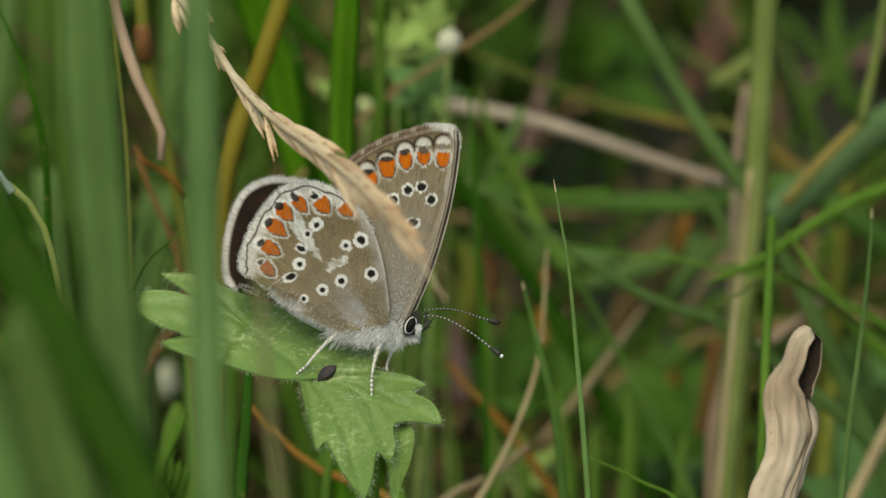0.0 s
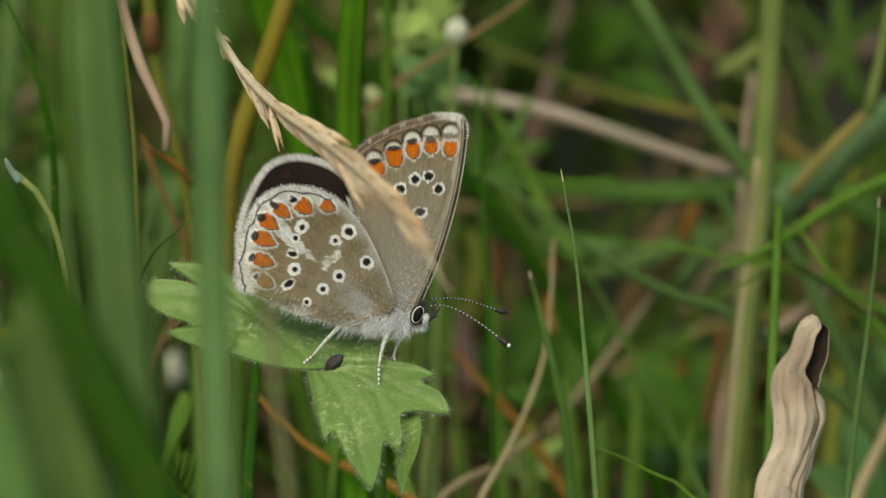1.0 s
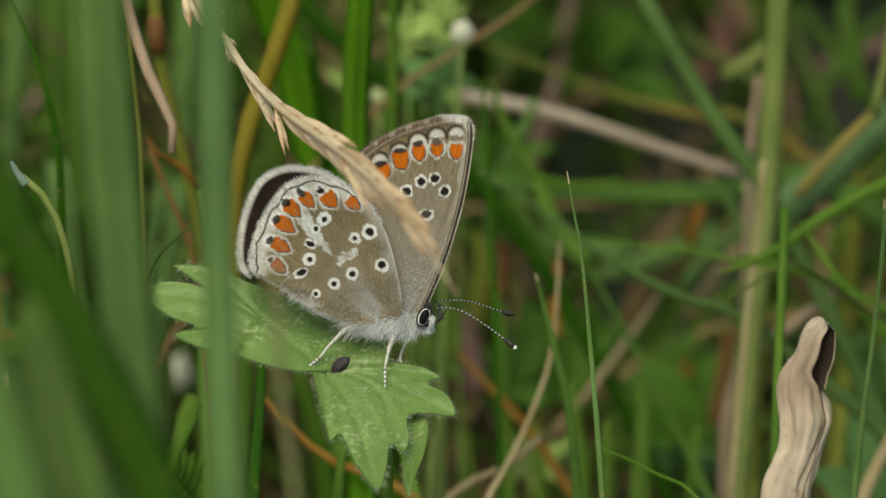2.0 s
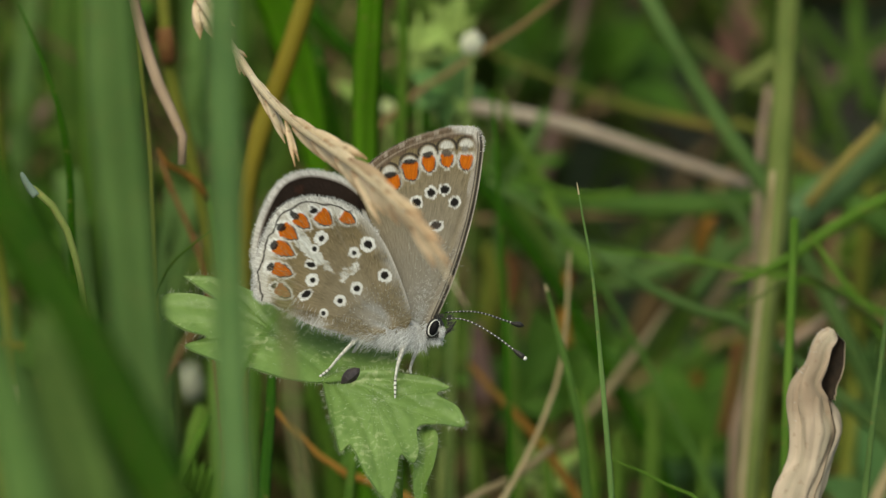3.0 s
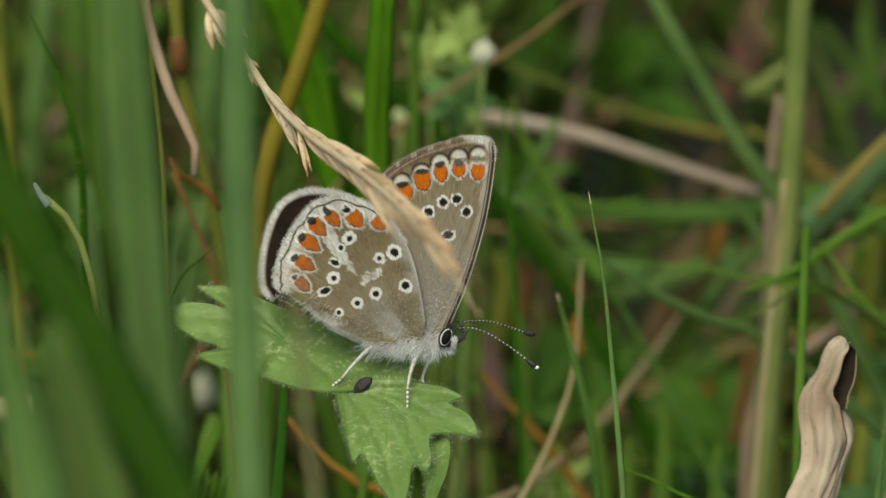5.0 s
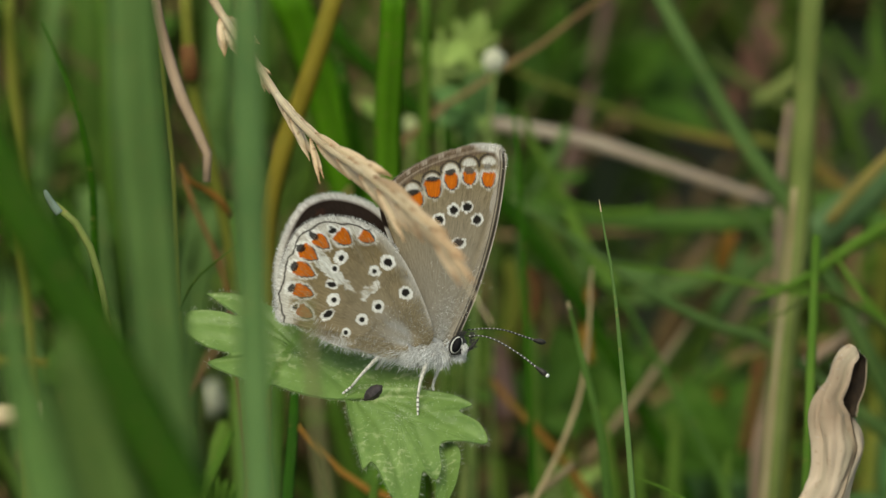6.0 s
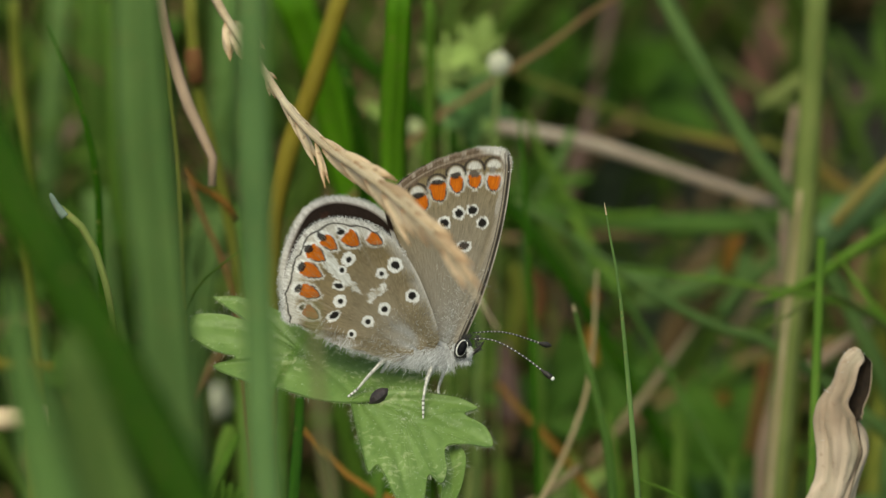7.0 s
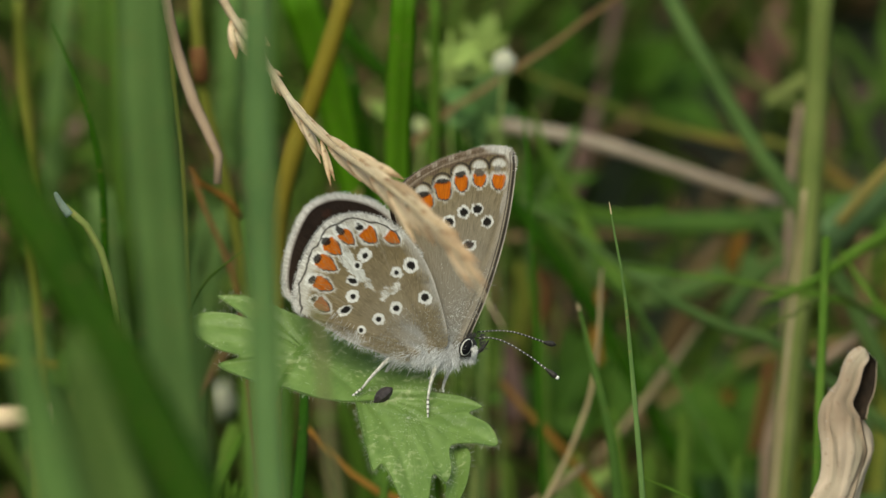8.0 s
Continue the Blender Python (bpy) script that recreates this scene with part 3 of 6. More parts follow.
    stem("thin rusty brown flower stalk", BROWNSTALK, [0.2, 0.26, 0.3, 0.3], [(11.31, 90.23, 88.39), (7.63, 89.37, 86.26), (4.42, 88.42, 83.92), (0.74, 87.56, 81.78), (-2.02, 86.87, 80.08), (-4.32, 86.31, 78.67)])
    stem("thin pale stem of dry grass", PURPLE, [0.5, 0.55, 0.5], [(11.55, 195.08, 48.92), (10.7, 193.48, 44.96), (9.95, 192.08, 41.49), (9.31, 190.68, 38.02)], root=False)
    stem("pale green jointed grass stem", PALE, [0.34, 0.36, 0.4, 0.5], [(36.09, 82.72, 91.14), (35.36, 81.18, 87.35), (34.73, 79.82, 83.98), (34, 78.54, 80.82), (33.64, 77.88, 79.17)], root=False)
    blade("orange withered grass blade bent at a joint", BENT, 1.0, [(34.2, 81.88, 78.41), (32.74, 81.34, 77.05), (31, 80.69, 75.44), (29.31, 80, 73.74), (27.62, 79.25, 71.88)], root=False, taper=(0.7, 0.3))
    blade("wide blue-green grass blade arching over", COOL, 3.2, [(39.31, 108.33, 69.12), (35.98, 107.44, 66.91), (33.13, 106.46, 64.48), (30.27, 105.57, 62.28), (27.41, 104.68, 60.07), (25.51, 103.87, 58.08)], root=False, taper=(0.8, 0.3), turn=0.2)
    blade("narrow green grass blade arching over", GREEN, 0.95, [(20.18, 56.43, 74.14), (24.6, 57.1, 75.79), (27.48, 57.84, 77.63), (29.91, 58.42, 79.07), (32.57, 58.97, 80.42), (36.11, 59.47, 81.65)], root=False, taper=(0.1, 0.4))
    blade("narrow green grass blade crossing others", GREEN, 0.9, [(26.82, 58.08, 78.25), (28.94, 54.99, 75.93), (31.59, 53.75, 72.86), (35.12, 52.34, 69.38), (38.36, 45.76, 66.45)], taper=(0.2, 0.3))
    blade("long green grass blade sloping down", GREEN, 1.0, [(22.08, 60.78, 74.24), (26.53, 60.41, 73.34), (30.1, 59.88, 72.01), (35.88, 58.71, 69.13), (38.88, 56.03, 67.84)], taper=(0.2, 0.3))
    blade("long arching green grass blade", SOFT, 1.6, [(1.64, 76.28, 75.21), (5.27, 75.48, 73.23), (8.91, 74.54, 70.91), (12.55, 73.55, 68.47), (15.73, 72.87, 66.78), (19.36, 72.29, 65.35), (23, 71.82, 64.17)])
    blade("dull green grass blade joining an arch", DULL, 1.0, [(5.08, 79.44, 72.39), (7.13, 78.5, 70.06), (9.19, 77.64, 67.94), (10.79, 76.87, 66.03), (12.62, 75.85, 63.49)])
    blade("thin green grass blade lying level", GREEN, 0.8, [(8.98, 63.21, 74.9), (13.22, 62.98, 74.32), (18.13, 62.77, 73.82), (22.59, 62.41, 72.91), (27.51, 62.07, 72.08), (31.08, 61.4, 70.42)])
    stem("dry tan grass stalk leaning down", HAY, [0.1, 0.3, 0.36, 0.36], [(8.17, 59.36, 76.07), (8.01, 56.84, 75.17), (7.87, 54.59, 72.27), (7.24, 52.01, 68.57), (5.62, 47.6, 65.66), (3.67, 43.37, 63.19), (2.44, 40.72, 61.97)])
    stem("dry straw bent across the grass", HAY, [0.15, 0.28, 0.34, 0.34, 0.2], [(17.25, 104.94, 52.75), (15.52, 101.28, 51.69), (13.03, 94.5, 50.93), (10.4, 91.42, 48.65), (7.79, 88.53, 46.82)], root=False)
    stem("dry straw lying low in the grass", HAY, [0.3, 0.36, 0.36], [(6.72, 55.37, 60.87), (4.26, 52.79, 59.81), (2.04, 50.51, 59.5), (-0.62, 48.05, 58.75)])
    blade("broad bright green blade with a blunt tip", LEAFLIGHT, 2.3, [(15.31, 82.8, 53.99), (15.4, 81.97, 51.92), (15.31, 80.93, 49.34), (15.03, 79.19, 45.04)], taper=(0.3, 0.3))
    blade("thin green blade lying low", GREEN, 0.7, [(10.2, 12.88, 78.48), (12.27, 12.58, 77.75), (14.73, 11.2, 77), (17.81, 9.59, 75.68)])
    stem("tan dry stalk fragment among stems", PINKSTALK, [0.4, 0.5], [(30.99, 87.37, 59.98), (29.17, 87.69, 58.09), (26.41, 87.88, 55.89), (24.58, 88.31, 54.29)], root=False)
    stem("dry straw leaning at the edge", HAY, [0.5, 0.55, 0.5], [(36.64, 69.42, 58.27), (34.94, 66.4, 56.12), (33.48, 63.54, 54.39), (32.26, 60.7, 52.69)])
    blade("olive grass blade standing in shade", OLIVE, 1.4, [(33.5, 107.67, 46.17), (32.93, 104.39, 43.38), (32.45, 101.12, 40.61), (32.03, 97.49, 36.98)], taper=(0.4, 0.3))
    blade("rusty dead grass blade low down", RUST, 1.0, [(23.78, 122.25, 42.18), (23.29, 121.15, 39.45), (22.8, 120.05, 36.71), (22.31, 119.12, 34.44)], root=False, flat_tip=True)
    blade("orange dead grass blade low down", ORANGE, 1.0, [(0.28, 80.02, 57.77), (2.58, 78.98, 55.21), (4.66, 78.2, 53.28), (7.66, 76.74, 49.65)], taper=(0.3, 0.3))
    blade("orange-brown dead blade under the leaf", ORANGE, 0.9, [(-14.95, 41.9, 70.23), (-11.91, 40.68, 67.21), (-9.3, 39.95, 65.4), (-4.08, 39.13, 63.38)], taper=(0.3, 0.3))
    blade("soft orange-brown dead blade in the shade", RUST, 1.1, [(3.24, 103.87, 58.08), (4, 103.25, 56.54), (3.9, 102.45, 54.55), (3.24, 101.73, 52.79)], root=False, taper=(0.4, 0.4))
    blade("faded tan grass blade sloping low", HAY, 1.0, [(27.62, 139.75, 45.48), (24.87, 138.68, 42.83), (22.64, 138.52, 39.76), (20.44, 139.05, 35.73)], root=False, taper=(0.4, 0.4))
    blade("orange-brown dead blade end deep in the turf", ORANGE, 1.3, [(20.58, 125.76, 37.51), (19.59, 125.29, 36.36), (18.1, 125.02, 35.67)], root=False, taper=(0.4, 0.4))
    blade("small orange dead leaf end in the grass", ORANGE, 1.2, [(21.52, 126.38, 52.43), (20.93, 125.83, 51.07), (20.27, 125.93, 48.64)], root=False, taper=(0.4, 0.4))
    blade("brown dead grass blade in the dark turf", PURPLE, 1.6, [(9.06, 163.23, 50.2), (8.54, 162.27, 47.82), (7.52, 161.85, 44.11), (6.76, 161.62, 40.88)], root=False, taper=(0.4, 0.4))
    blade("olive grass blade behind the dry leaf", OLIVE, 1.8, [(34.94, 123.11, 57.68), (34.5, 121.85, 51.88), (33.96, 120.21, 45.15), (33.41, 119.48, 38.02)], taper=(0.5, 0.4))
    blade("broad grey-green leaf blade low in the turf", COOL, 5.5, [(32.23, 120.41, 37.63), (34.69, 119.58, 35.58), (37.14, 118.57, 33.07), (40.09, 117.28, 29.88)], taper=(0.5, 0.4), turn=0.3)
    blade("light green blade tip low in the turf", PALE, 2.6, [(9.65, 103.49, 41.16), (9.97, 101.86, 39.77), (10.34, 100.22, 38.4), (10.6, 97.31, 36.54)], taper=(0.4, 0.4))
    blade("pale green narrow leaf springing from a thick stem", PALE, 1.2, [(23, 127.7, 63.66), (24.76, 128.06, 64.57), (26.47, 128.5, 65.66), (27.99, 129.02, 66.93)], root=False, taper=(0.5, 0.4))
    blade("soft pink withered blade deep in the grass", PINKLEAF, 1.9, [(28.19, 223.05, 38.07), (27.19, 222.12, 35.75), (26.3, 221.35, 33.85), (25.74, 220.77, 32.41)], root=False, taper=(0.5, 0.4))
    blade("dull purple withered blade behind the feelers", PURPLE, 2.0, [(0.76, 101.55, 52.35), (1.05, 100.66, 50.14), (1.48, 99.77, 47.93), (1.62, 99.06, 46.17)], root=False, taper=(0.5, 0.4))
    blade("short green blade standing before the lying stalk", DEEP, 0.55, [(1.94, 60.32, 89.1), (2.16, 59.79, 87.79), (2.29, 59.13, 86.15), (2.47, 57.97, 83.29)], taper=(0.3, 0.3))
    stem("pale hay stalk standing behind the feelers", ORANGE, [0.4, 0.45, 0.4], [(8.58, 96.68, 58.96), (8.29, 95.97, 57.21), (8.2, 95.09, 55.03), (8.58, 94.38, 53.28)], root=False)
    blade("pale green slanting blade crossing behind the stems", SOFT, 1.3, [(26.58, 125.93, 51.29), (24.37, 125.42, 50.02), (21.67, 124.55, 47.88), (19.7, 123.63, 45.6)], root=False, taper=(0.5, 0.3))
    blade("narrow green blade crossing the dark hollow", GREEN, 0.9, [(30.47, 131.5, 51.72), (32.45, 132.24, 53.56), (34.92, 132.98, 55.39), (37.89, 133.54, 56.77)], taper=(0.3, 0.3))
    blade("olive green blade low behind the feelers", OLIVE, 2.4, [(5.9, 116.91, 42.29), (6.39, 115.44, 38.67), (6.88, 113.98, 35.05), (7.12, 112.34, 30.98)], taper=(0.4, 0.4))
    blade("green blade tip standing in the low turf", LEAFLIGHT, 1.5, [(19.65, 77.77, 52.21), (19.46, 76.91, 50.07), (19.19, 75.7, 47.08)], taper=(0.3, 0.4))
    blade("soft green blade lying level behind the thin blades", SOFT, 2.2, [(4.23, 125.47, 50.15), (7.66, 125.2, 49.47), (11.1, 124.98, 48.92), (15.03, 124.79, 48.47)], root=False, taper=(0.6, 0.4), turn=0.3)
    blade("light green blade sloping behind the thin blades", LEAFLIGHT, 1.5, [(6.6, 94.59, 67.13), (7.67, 93.62, 64.75), (8.94, 92.75, 62.58), (10.58, 92.05, 60.84)], root=False, taper=(0.4, 0.4))
    blade("soft green blade crossing low behind the stems", SOFT, 2.0, [(12.25, 133.26, 42.72), (15.24, 133.54, 43.42), (18.73, 134, 44.57), (23.21, 134.66, 46.19)], root=False, taper=(0.5, 0.4))
    blade("light green blade behind the feelers", LEAFLIGHT, 1.8, [(3.68, 117.92, 58.16), (5.62, 116.65, 55.01), (7.08, 115.74, 52.77), (8.04, 114.84, 50.52)], root=False, taper=(0.5, 0.4))
    stem("pale straw-green stem close beside a thick one", HAY, [0.22, 0.26, 0.26], [(24.29, 65.42, 80.36), (23.67, 62.91, 74.15), (22.86, 60.4, 67.94), (21.7, 55.55, 55.93)])
    blade("thin green blade crossing above the level blade", GREEN, 0.7, [(4.49, 95.2, 68.65), (6.83, 94.67, 67.35), (10.11, 94.41, 66.7), (13.85, 94.53, 67)], root=False, taper=(0.2, 0.4))
    blade("thin light green blade sloping beside the wing tip", LEAFLIGHT, 0.8, [(2.73, 102.5, 73.38), (3.68, 101.35, 70.54), (5.47, 100.03, 67.26), (7.59, 98.97, 64.64)], root=False, taper=(0.2, 0.4))
    blade("thin soft green blade beside the wing tip", SOFT, 0.8, [(3.14, 105.83, 62.94), (4.33, 106.55, 64.7), (5.76, 107.44, 66.91), (6.71, 108.33, 69.12)], root=False, taper=(0.2, 0.4))
    blade("thin green blade leaning behind the feelers", LEAFLIGHT, 0.9, [(2.41, 98.31, 60.33), (3.11, 97.25, 57.71), (3.68, 96.01, 54.64), (3.96, 94.42, 50.7)], taper=(0.2, 0.4))
    blade("olive green blade hanging behind the feelers", OLIVE, 1.8, [(1.72, 107.76, 57.03), (2.3, 106.69, 54.37), (2.01, 105.61, 51.7), (1.34, 104.71, 49.49)], root=False, taper=(0.4, 0.4))
    blade("light green blade low between thin blades", LEAFLIGHT, 1.6, [(6.18, 77.77, 52.21), (6.55, 76.91, 50.07), (6.92, 75.53, 46.65)], taper=(0.3, 0.4))
    blade("light green blade low beside the blunt tip", LEAFLIGHT, 1.8, [(12.48, 88.98, 47.91), (12.58, 87.92, 45.3), (12.48, 86.51, 41.82)], taper=(0.3, 0.4))
    blade("narrow green blade low among the straw", GREEN, 1.1, [(9.27, 79.15, 55.63), (9.96, 77.95, 52.64), (10.33, 76.74, 49.65), (10.61, 75.53, 46.65)], taper=(0.2, 0.4))
    blade("thin pale blade crossing the far stems", PALE, 0.8, [(20.12, 155.61, 58.01), (23.17, 154.66, 55.65), (26.21, 153.9, 53.77), (29.77, 153.42, 52.59)], root=False, taper=(0.2, 0.4))
    blade("thin green blade slanting behind the dry leaf", GREEN, 0.8, [(29.33, 83.3, 65.9), (31.64, 82.09, 62.9), (34.41, 80.71, 59.48), (37.18, 79.67, 56.92)], root=False, taper=(0.2, 0.4))
    blade("thin soft green blade slanting by the thick stem", SOFT, 0.9, [(21.11, 102.11, 64.41), (23, 101.23, 62.22), (24.42, 99.99, 59.14), (24.89, 98.75, 56.07)], root=False, taper=(0.2, 0.4))
    blade("green blade slanting in the deep hollow, shade in its colour", SHADEDGRASS, 1.6, [(32.14, 193.88, 45.95), (35.08, 192.48, 42.48), (38.29, 191.08, 39.01), (40.7, 189.67, 35.54)], root=False, taper=(0.3, 0.4))
    blade("green blade crossing in the deep hollow, shade in its colour", SHADEDGRASS, 1.4, [(41.77, 184.5, 49.43), (37.81, 183.12, 46.01), (34.64, 181.54, 42.09), (32.53, 179.95, 38.17)], root=False, taper=(0.3, 0.4))
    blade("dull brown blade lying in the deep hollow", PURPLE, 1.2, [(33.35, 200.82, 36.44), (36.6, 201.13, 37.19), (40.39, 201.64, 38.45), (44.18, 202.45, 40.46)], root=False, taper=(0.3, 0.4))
    blade("green blade rising by the jointed stem, shade in its colour", SHADEDGRASS, 1.8, [(35.82, 166.91, 59.27), (35.57, 165.36, 55.45), (36.34, 163.63, 51.16), (36.85, 162.28, 47.81)], root=False, taper=(0.3, 0.4))
    # behind and beside the wings
    blade("bright green upright grass blade with a flat face", BRIGHT, 2.2, [(-7.12, 47, 104.2), (-7.4, 46.94, 98.72), (-7.7, 47.81, 92.86), (-7.73, 48.33, 86.14), (-7.56, 45.72, 79.7)], taper=(0.9, 0.3), fold=0.15)
    blade("broad green grass blade curving upward", BRIGHT, 3.9, [(-16.51, 90.22, 88.4), (-14.85, 90.38, 83.43), (-13.23, 90.52, 78.45), (-11.69, 90.3, 72.57), (-10.42, 90.07, 66.67)], taper=(0.8, 0.3), fold=0.15)
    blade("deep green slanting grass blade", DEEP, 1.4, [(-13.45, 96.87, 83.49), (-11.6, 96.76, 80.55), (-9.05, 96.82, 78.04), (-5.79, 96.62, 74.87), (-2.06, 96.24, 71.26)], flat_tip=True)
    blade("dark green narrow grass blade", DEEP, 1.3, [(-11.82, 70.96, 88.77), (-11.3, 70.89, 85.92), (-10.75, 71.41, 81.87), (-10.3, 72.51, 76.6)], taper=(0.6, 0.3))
    stem("yellow ripening grass stem leaning", YELLOW, [0.75, 0.8, 0.78, 0.7, 0.65], [(-11.68, 56.4, 100.76), (-12.42, 55.42, 98.34), (-13.99, 53.6, 93.81), (-15.43, 52.16, 90.26), (-16.56, 50.77, 86.82), (-17.13, 49.71, 84.19), (-17.35, 47.91, 79.75)], sheath=OLIVE)
    blade("green grass blade standing behind the flowers", GREEN, 1.0, [(-5.08, 80.49, 90.99), (-5, 80.32, 85.25), (-5.11, 80.14, 79.47), (-5.3, 79.96, 73.66)], taper=(0.8, 0.3))
    blade("green grass blade slanting behind the wing", SOFT, 0.7, [(1.49, 116.33, 67.59), (2.21, 115.25, 64.91), (2.6, 114.73, 60.97), (2.8, 113.5, 55.24), (3.68, 113.54, 50)], taper=(0.5, 0.2))
    blade("soft green grass blade deep behind the stems", GREEN, 2.4, [(-33.79, 148.11, 66.17), (-33.19, 145.11, 58.73), (-32.88, 143.59, 49.63), (-32.5, 143.17, 40.58)], taper=(0.7, 0.3))
    blade("soft green grass blade in the deep grass", SOFT, 2.6, [(-39.07, 162.58, 61.94), (-39.79, 159.13, 53.41), (-40.66, 156.62, 44.51), (-41.28, 154.63, 34.26)], taper=(0.7, 0.3))
    blade("broad green grass blade leaning in the deep", GREEN, 2.4, [(-29.38, 135.75, 62.28), (-30.47, 133.16, 55.86), (-31.94, 132.05, 47.77), (-33.57, 131.48, 38.34)], taper=(0.5, 0.3))
    blade("green grass blade leaning behind the leaf", SOFT, 2.2, [(-23.29, 113.26, 60), (-24.26, 110.74, 53.75), (-25.53, 109.88, 46.29), (-27.58, 109.38, 37.04)], taper=(0.5, 0.3))
    blade("green grass blade under the lobed leaf", GREEN, 2.0, [(-13.48, 98.45, 50.04), (-12.53, 97.03, 46.52), (-11.36, 96.53, 42.6), (-10.66, 95.66, 37.79)], taper=(0.5, 0.3))
    blade("soft green grass blade low at the edge", SOFT, 2.2, [(-38.63, 99.87, 53.56), (-37.21, 98.1, 49.16), (-35.36, 96.88, 43.48), (-33.98, 95.66, 37.79)], taper=(0.5, 0.3))
    blade("broad dull green grass blade deep in the grass", SHADEDGRASS, 3.6, [(-36.99, 171.98, 58.51), (-36.58, 168.87, 50.82), (-36.31, 166.7, 42.77), (-35.99, 165.45, 34.33)], taper=(0.7, 0.3))
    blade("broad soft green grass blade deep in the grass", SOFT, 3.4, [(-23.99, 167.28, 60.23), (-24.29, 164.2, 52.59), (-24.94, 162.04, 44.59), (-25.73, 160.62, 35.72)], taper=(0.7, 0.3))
    blade("soft dull grass blade in the deep grass", SHADEDGRASS, 2.8, [(-20.57, 181.38, 55.07), (-20.99, 177.84, 46.32), (-21.65, 175.63, 38.17), (-22.33, 174.13, 29.13)], taper=(0.7, 0.3))
    blade("pale green broad blade low in the turf", PALE, 4.2, [(-37.15, 106.55, 48.72), (-36.19, 104.93, 44.72), (-34.8, 104.05, 39.87), (-33.69, 102.99, 34.56)], taper=(0.4, 0.4))
    blade("pale green blade in the low turf", PALE, 3.4, [(-25.4, 115.05, 43.07), (-25.6, 113.59, 39.46), (-26.51, 113.05, 35.46), (-27.23, 112.14, 30.53)], taper=(0.4, 0.4))
    blade("broad mid-green blade filling the gap between stems", SOFT, 3.6, [(-24.66, 127.22, 54.48), (-25.25, 126.12, 51.75), (-25.99, 124.65, 48.1), (-26.73, 122.25, 42.18)], taper=(0.7, 0.4), turn=0.2)
    blade("broad green blade behind the orange leaf end", LEAFLIGHT, 2.8, [(-22.24, 117.92, 58.16), (-21.76, 116.65, 55.01), (-21.28, 115.2, 51.42), (-21.03, 113.02, 46.03)], taper=(0.5, 0.4))
    blade("soft green blade between the upright blades", SOFT, 4.0, [(-34.82, 132.43, 54.02), (-34.23, 130.21, 48.51), (-33.84, 127.61, 42.09), (-33.34, 125.02, 35.67)], taper=(0.6, 0.4))
    blade("green blade standing behind the hairy leaf", GREEN, 2.4, [(-17.97, 90.12, 56.07), (-17.5, 88.54, 52.17), (-17.97, 86.79, 47.83), (-18.2, 84.68, 42.62)], taper=(0.5, 0.4))
    blade("light green blade standing by the faded flower", LEAFLIGHT, 2.6, [(-20.81, 58.48, 63.18), (-21.61, 57.56, 60.9), (-22.28, 56.55, 58.42), (-22.86, 55.05, 54.69)], taper=(0.4, 0.4))
    blade("light green blade leaning by the faded flower", LEAFLIGHT, 2.2, [(-23.56, 51.03, 66.11), (-23.65, 50.04, 63.65), (-24, 48.88, 60.79), (-24.44, 47.56, 57.52)], taper=(0.4, 0.4))
    # left side
    swaying = stem("curled dry pinkish grass stalk", PINKSTALK, [0.42, 0.45, 0.45, 0.42, 0.36, 0.3], [(-24.78, 28.21, 111.07), (-24.28, 27.28, 108.76), (-23.66, 26.37, 106.52), (-22.95, 25.56, 104.52), (-22.12, 24.75, 102.51), (-21.29, 24.16, 101.05), (-20.71, 23.66, 99.81), (-20.5, 23.29, 98.89), (-20.75, 22.85, 97.81)], root=False)
    stem("olive green grass stem with a brown joint", OLIVE, [0.5, 0.55, 0.6], [(-23.56, 59.21, 99.74), (-23.33, 58.51, 95.33), (-22.84, 57.8, 90.9), (-21.76, 57.86, 85.7), (-20.59, 57.9, 80.47), (-19.77, 57.77, 74.8)], joint=[(-23.35, 57.96, 95.3), (-23.22, 57.47, 94.08), (-23.07, 57.44, 92.68)])
    stem("thin olive grass stem", OLIVE, [0.18, 0.24, 0.26], [(-24.76, 34.94, 106.37), (-24.47, 33.52, 102.85), (-24.05, 32.1, 99.34), (-23.67, 30.68, 95.83), (-23.42, 28.16, 89.58)])
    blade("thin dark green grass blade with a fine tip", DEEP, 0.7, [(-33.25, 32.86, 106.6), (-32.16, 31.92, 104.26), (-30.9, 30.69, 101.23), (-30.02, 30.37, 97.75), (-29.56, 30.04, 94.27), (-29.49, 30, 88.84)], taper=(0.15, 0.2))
    blade("withered orange leaf end", ORANGE, 0.6, [(-23.59, 43.78, 90.9), (-22.73, 43.3, 89.7), (-21.51, 43.97, 88.7), (-20.61, 43.71, 88.06), (-19.52, 44.12, 86.41)], root=False)
    blade("brown dead grass blade behind the leaf", RUST, 0.35, [(-23.82, 58.29, 84.11), (-23.03, 57.47, 82.06), (-21.53, 56.23, 79), (-20.38, 54.99, 75.93), (-20.03, 53.99, 73.47)], flat_tip=True)
    blade("short green blade crossing the stems", GREEN, 0.5, [(-18.22, 13.64, 96.39), (-19.93, 15.04, 94.5), (-21.32, 16.46, 92.68), (-22.3, 17.81, 90.7)])
    stem("thin tan stalk bent over", PALE, [0.26, 0.28, 0.26], [(-31.4, 11.04, 100.6), (-30.09, 10.64, 99.61), (-28.87, 9.91, 97.8), (-28.05, 8.84, 95.15), (-27.48, 7.46, 91.75)], tuft=[(-31.61, 2.13, 105.24), (-31.2, 1.83, 104.5), (-30.56, 1.5, 103.68)])
    stem("thin dry tan stalk low in the grass", STRAW, [0.22, 0.26, 0.26], [(-27.85, 14.68, 82.94), (-26.69, 13.59, 80.25), (-25.36, 12.58, 77.75), (-23.79, 11.42, 74.87)])
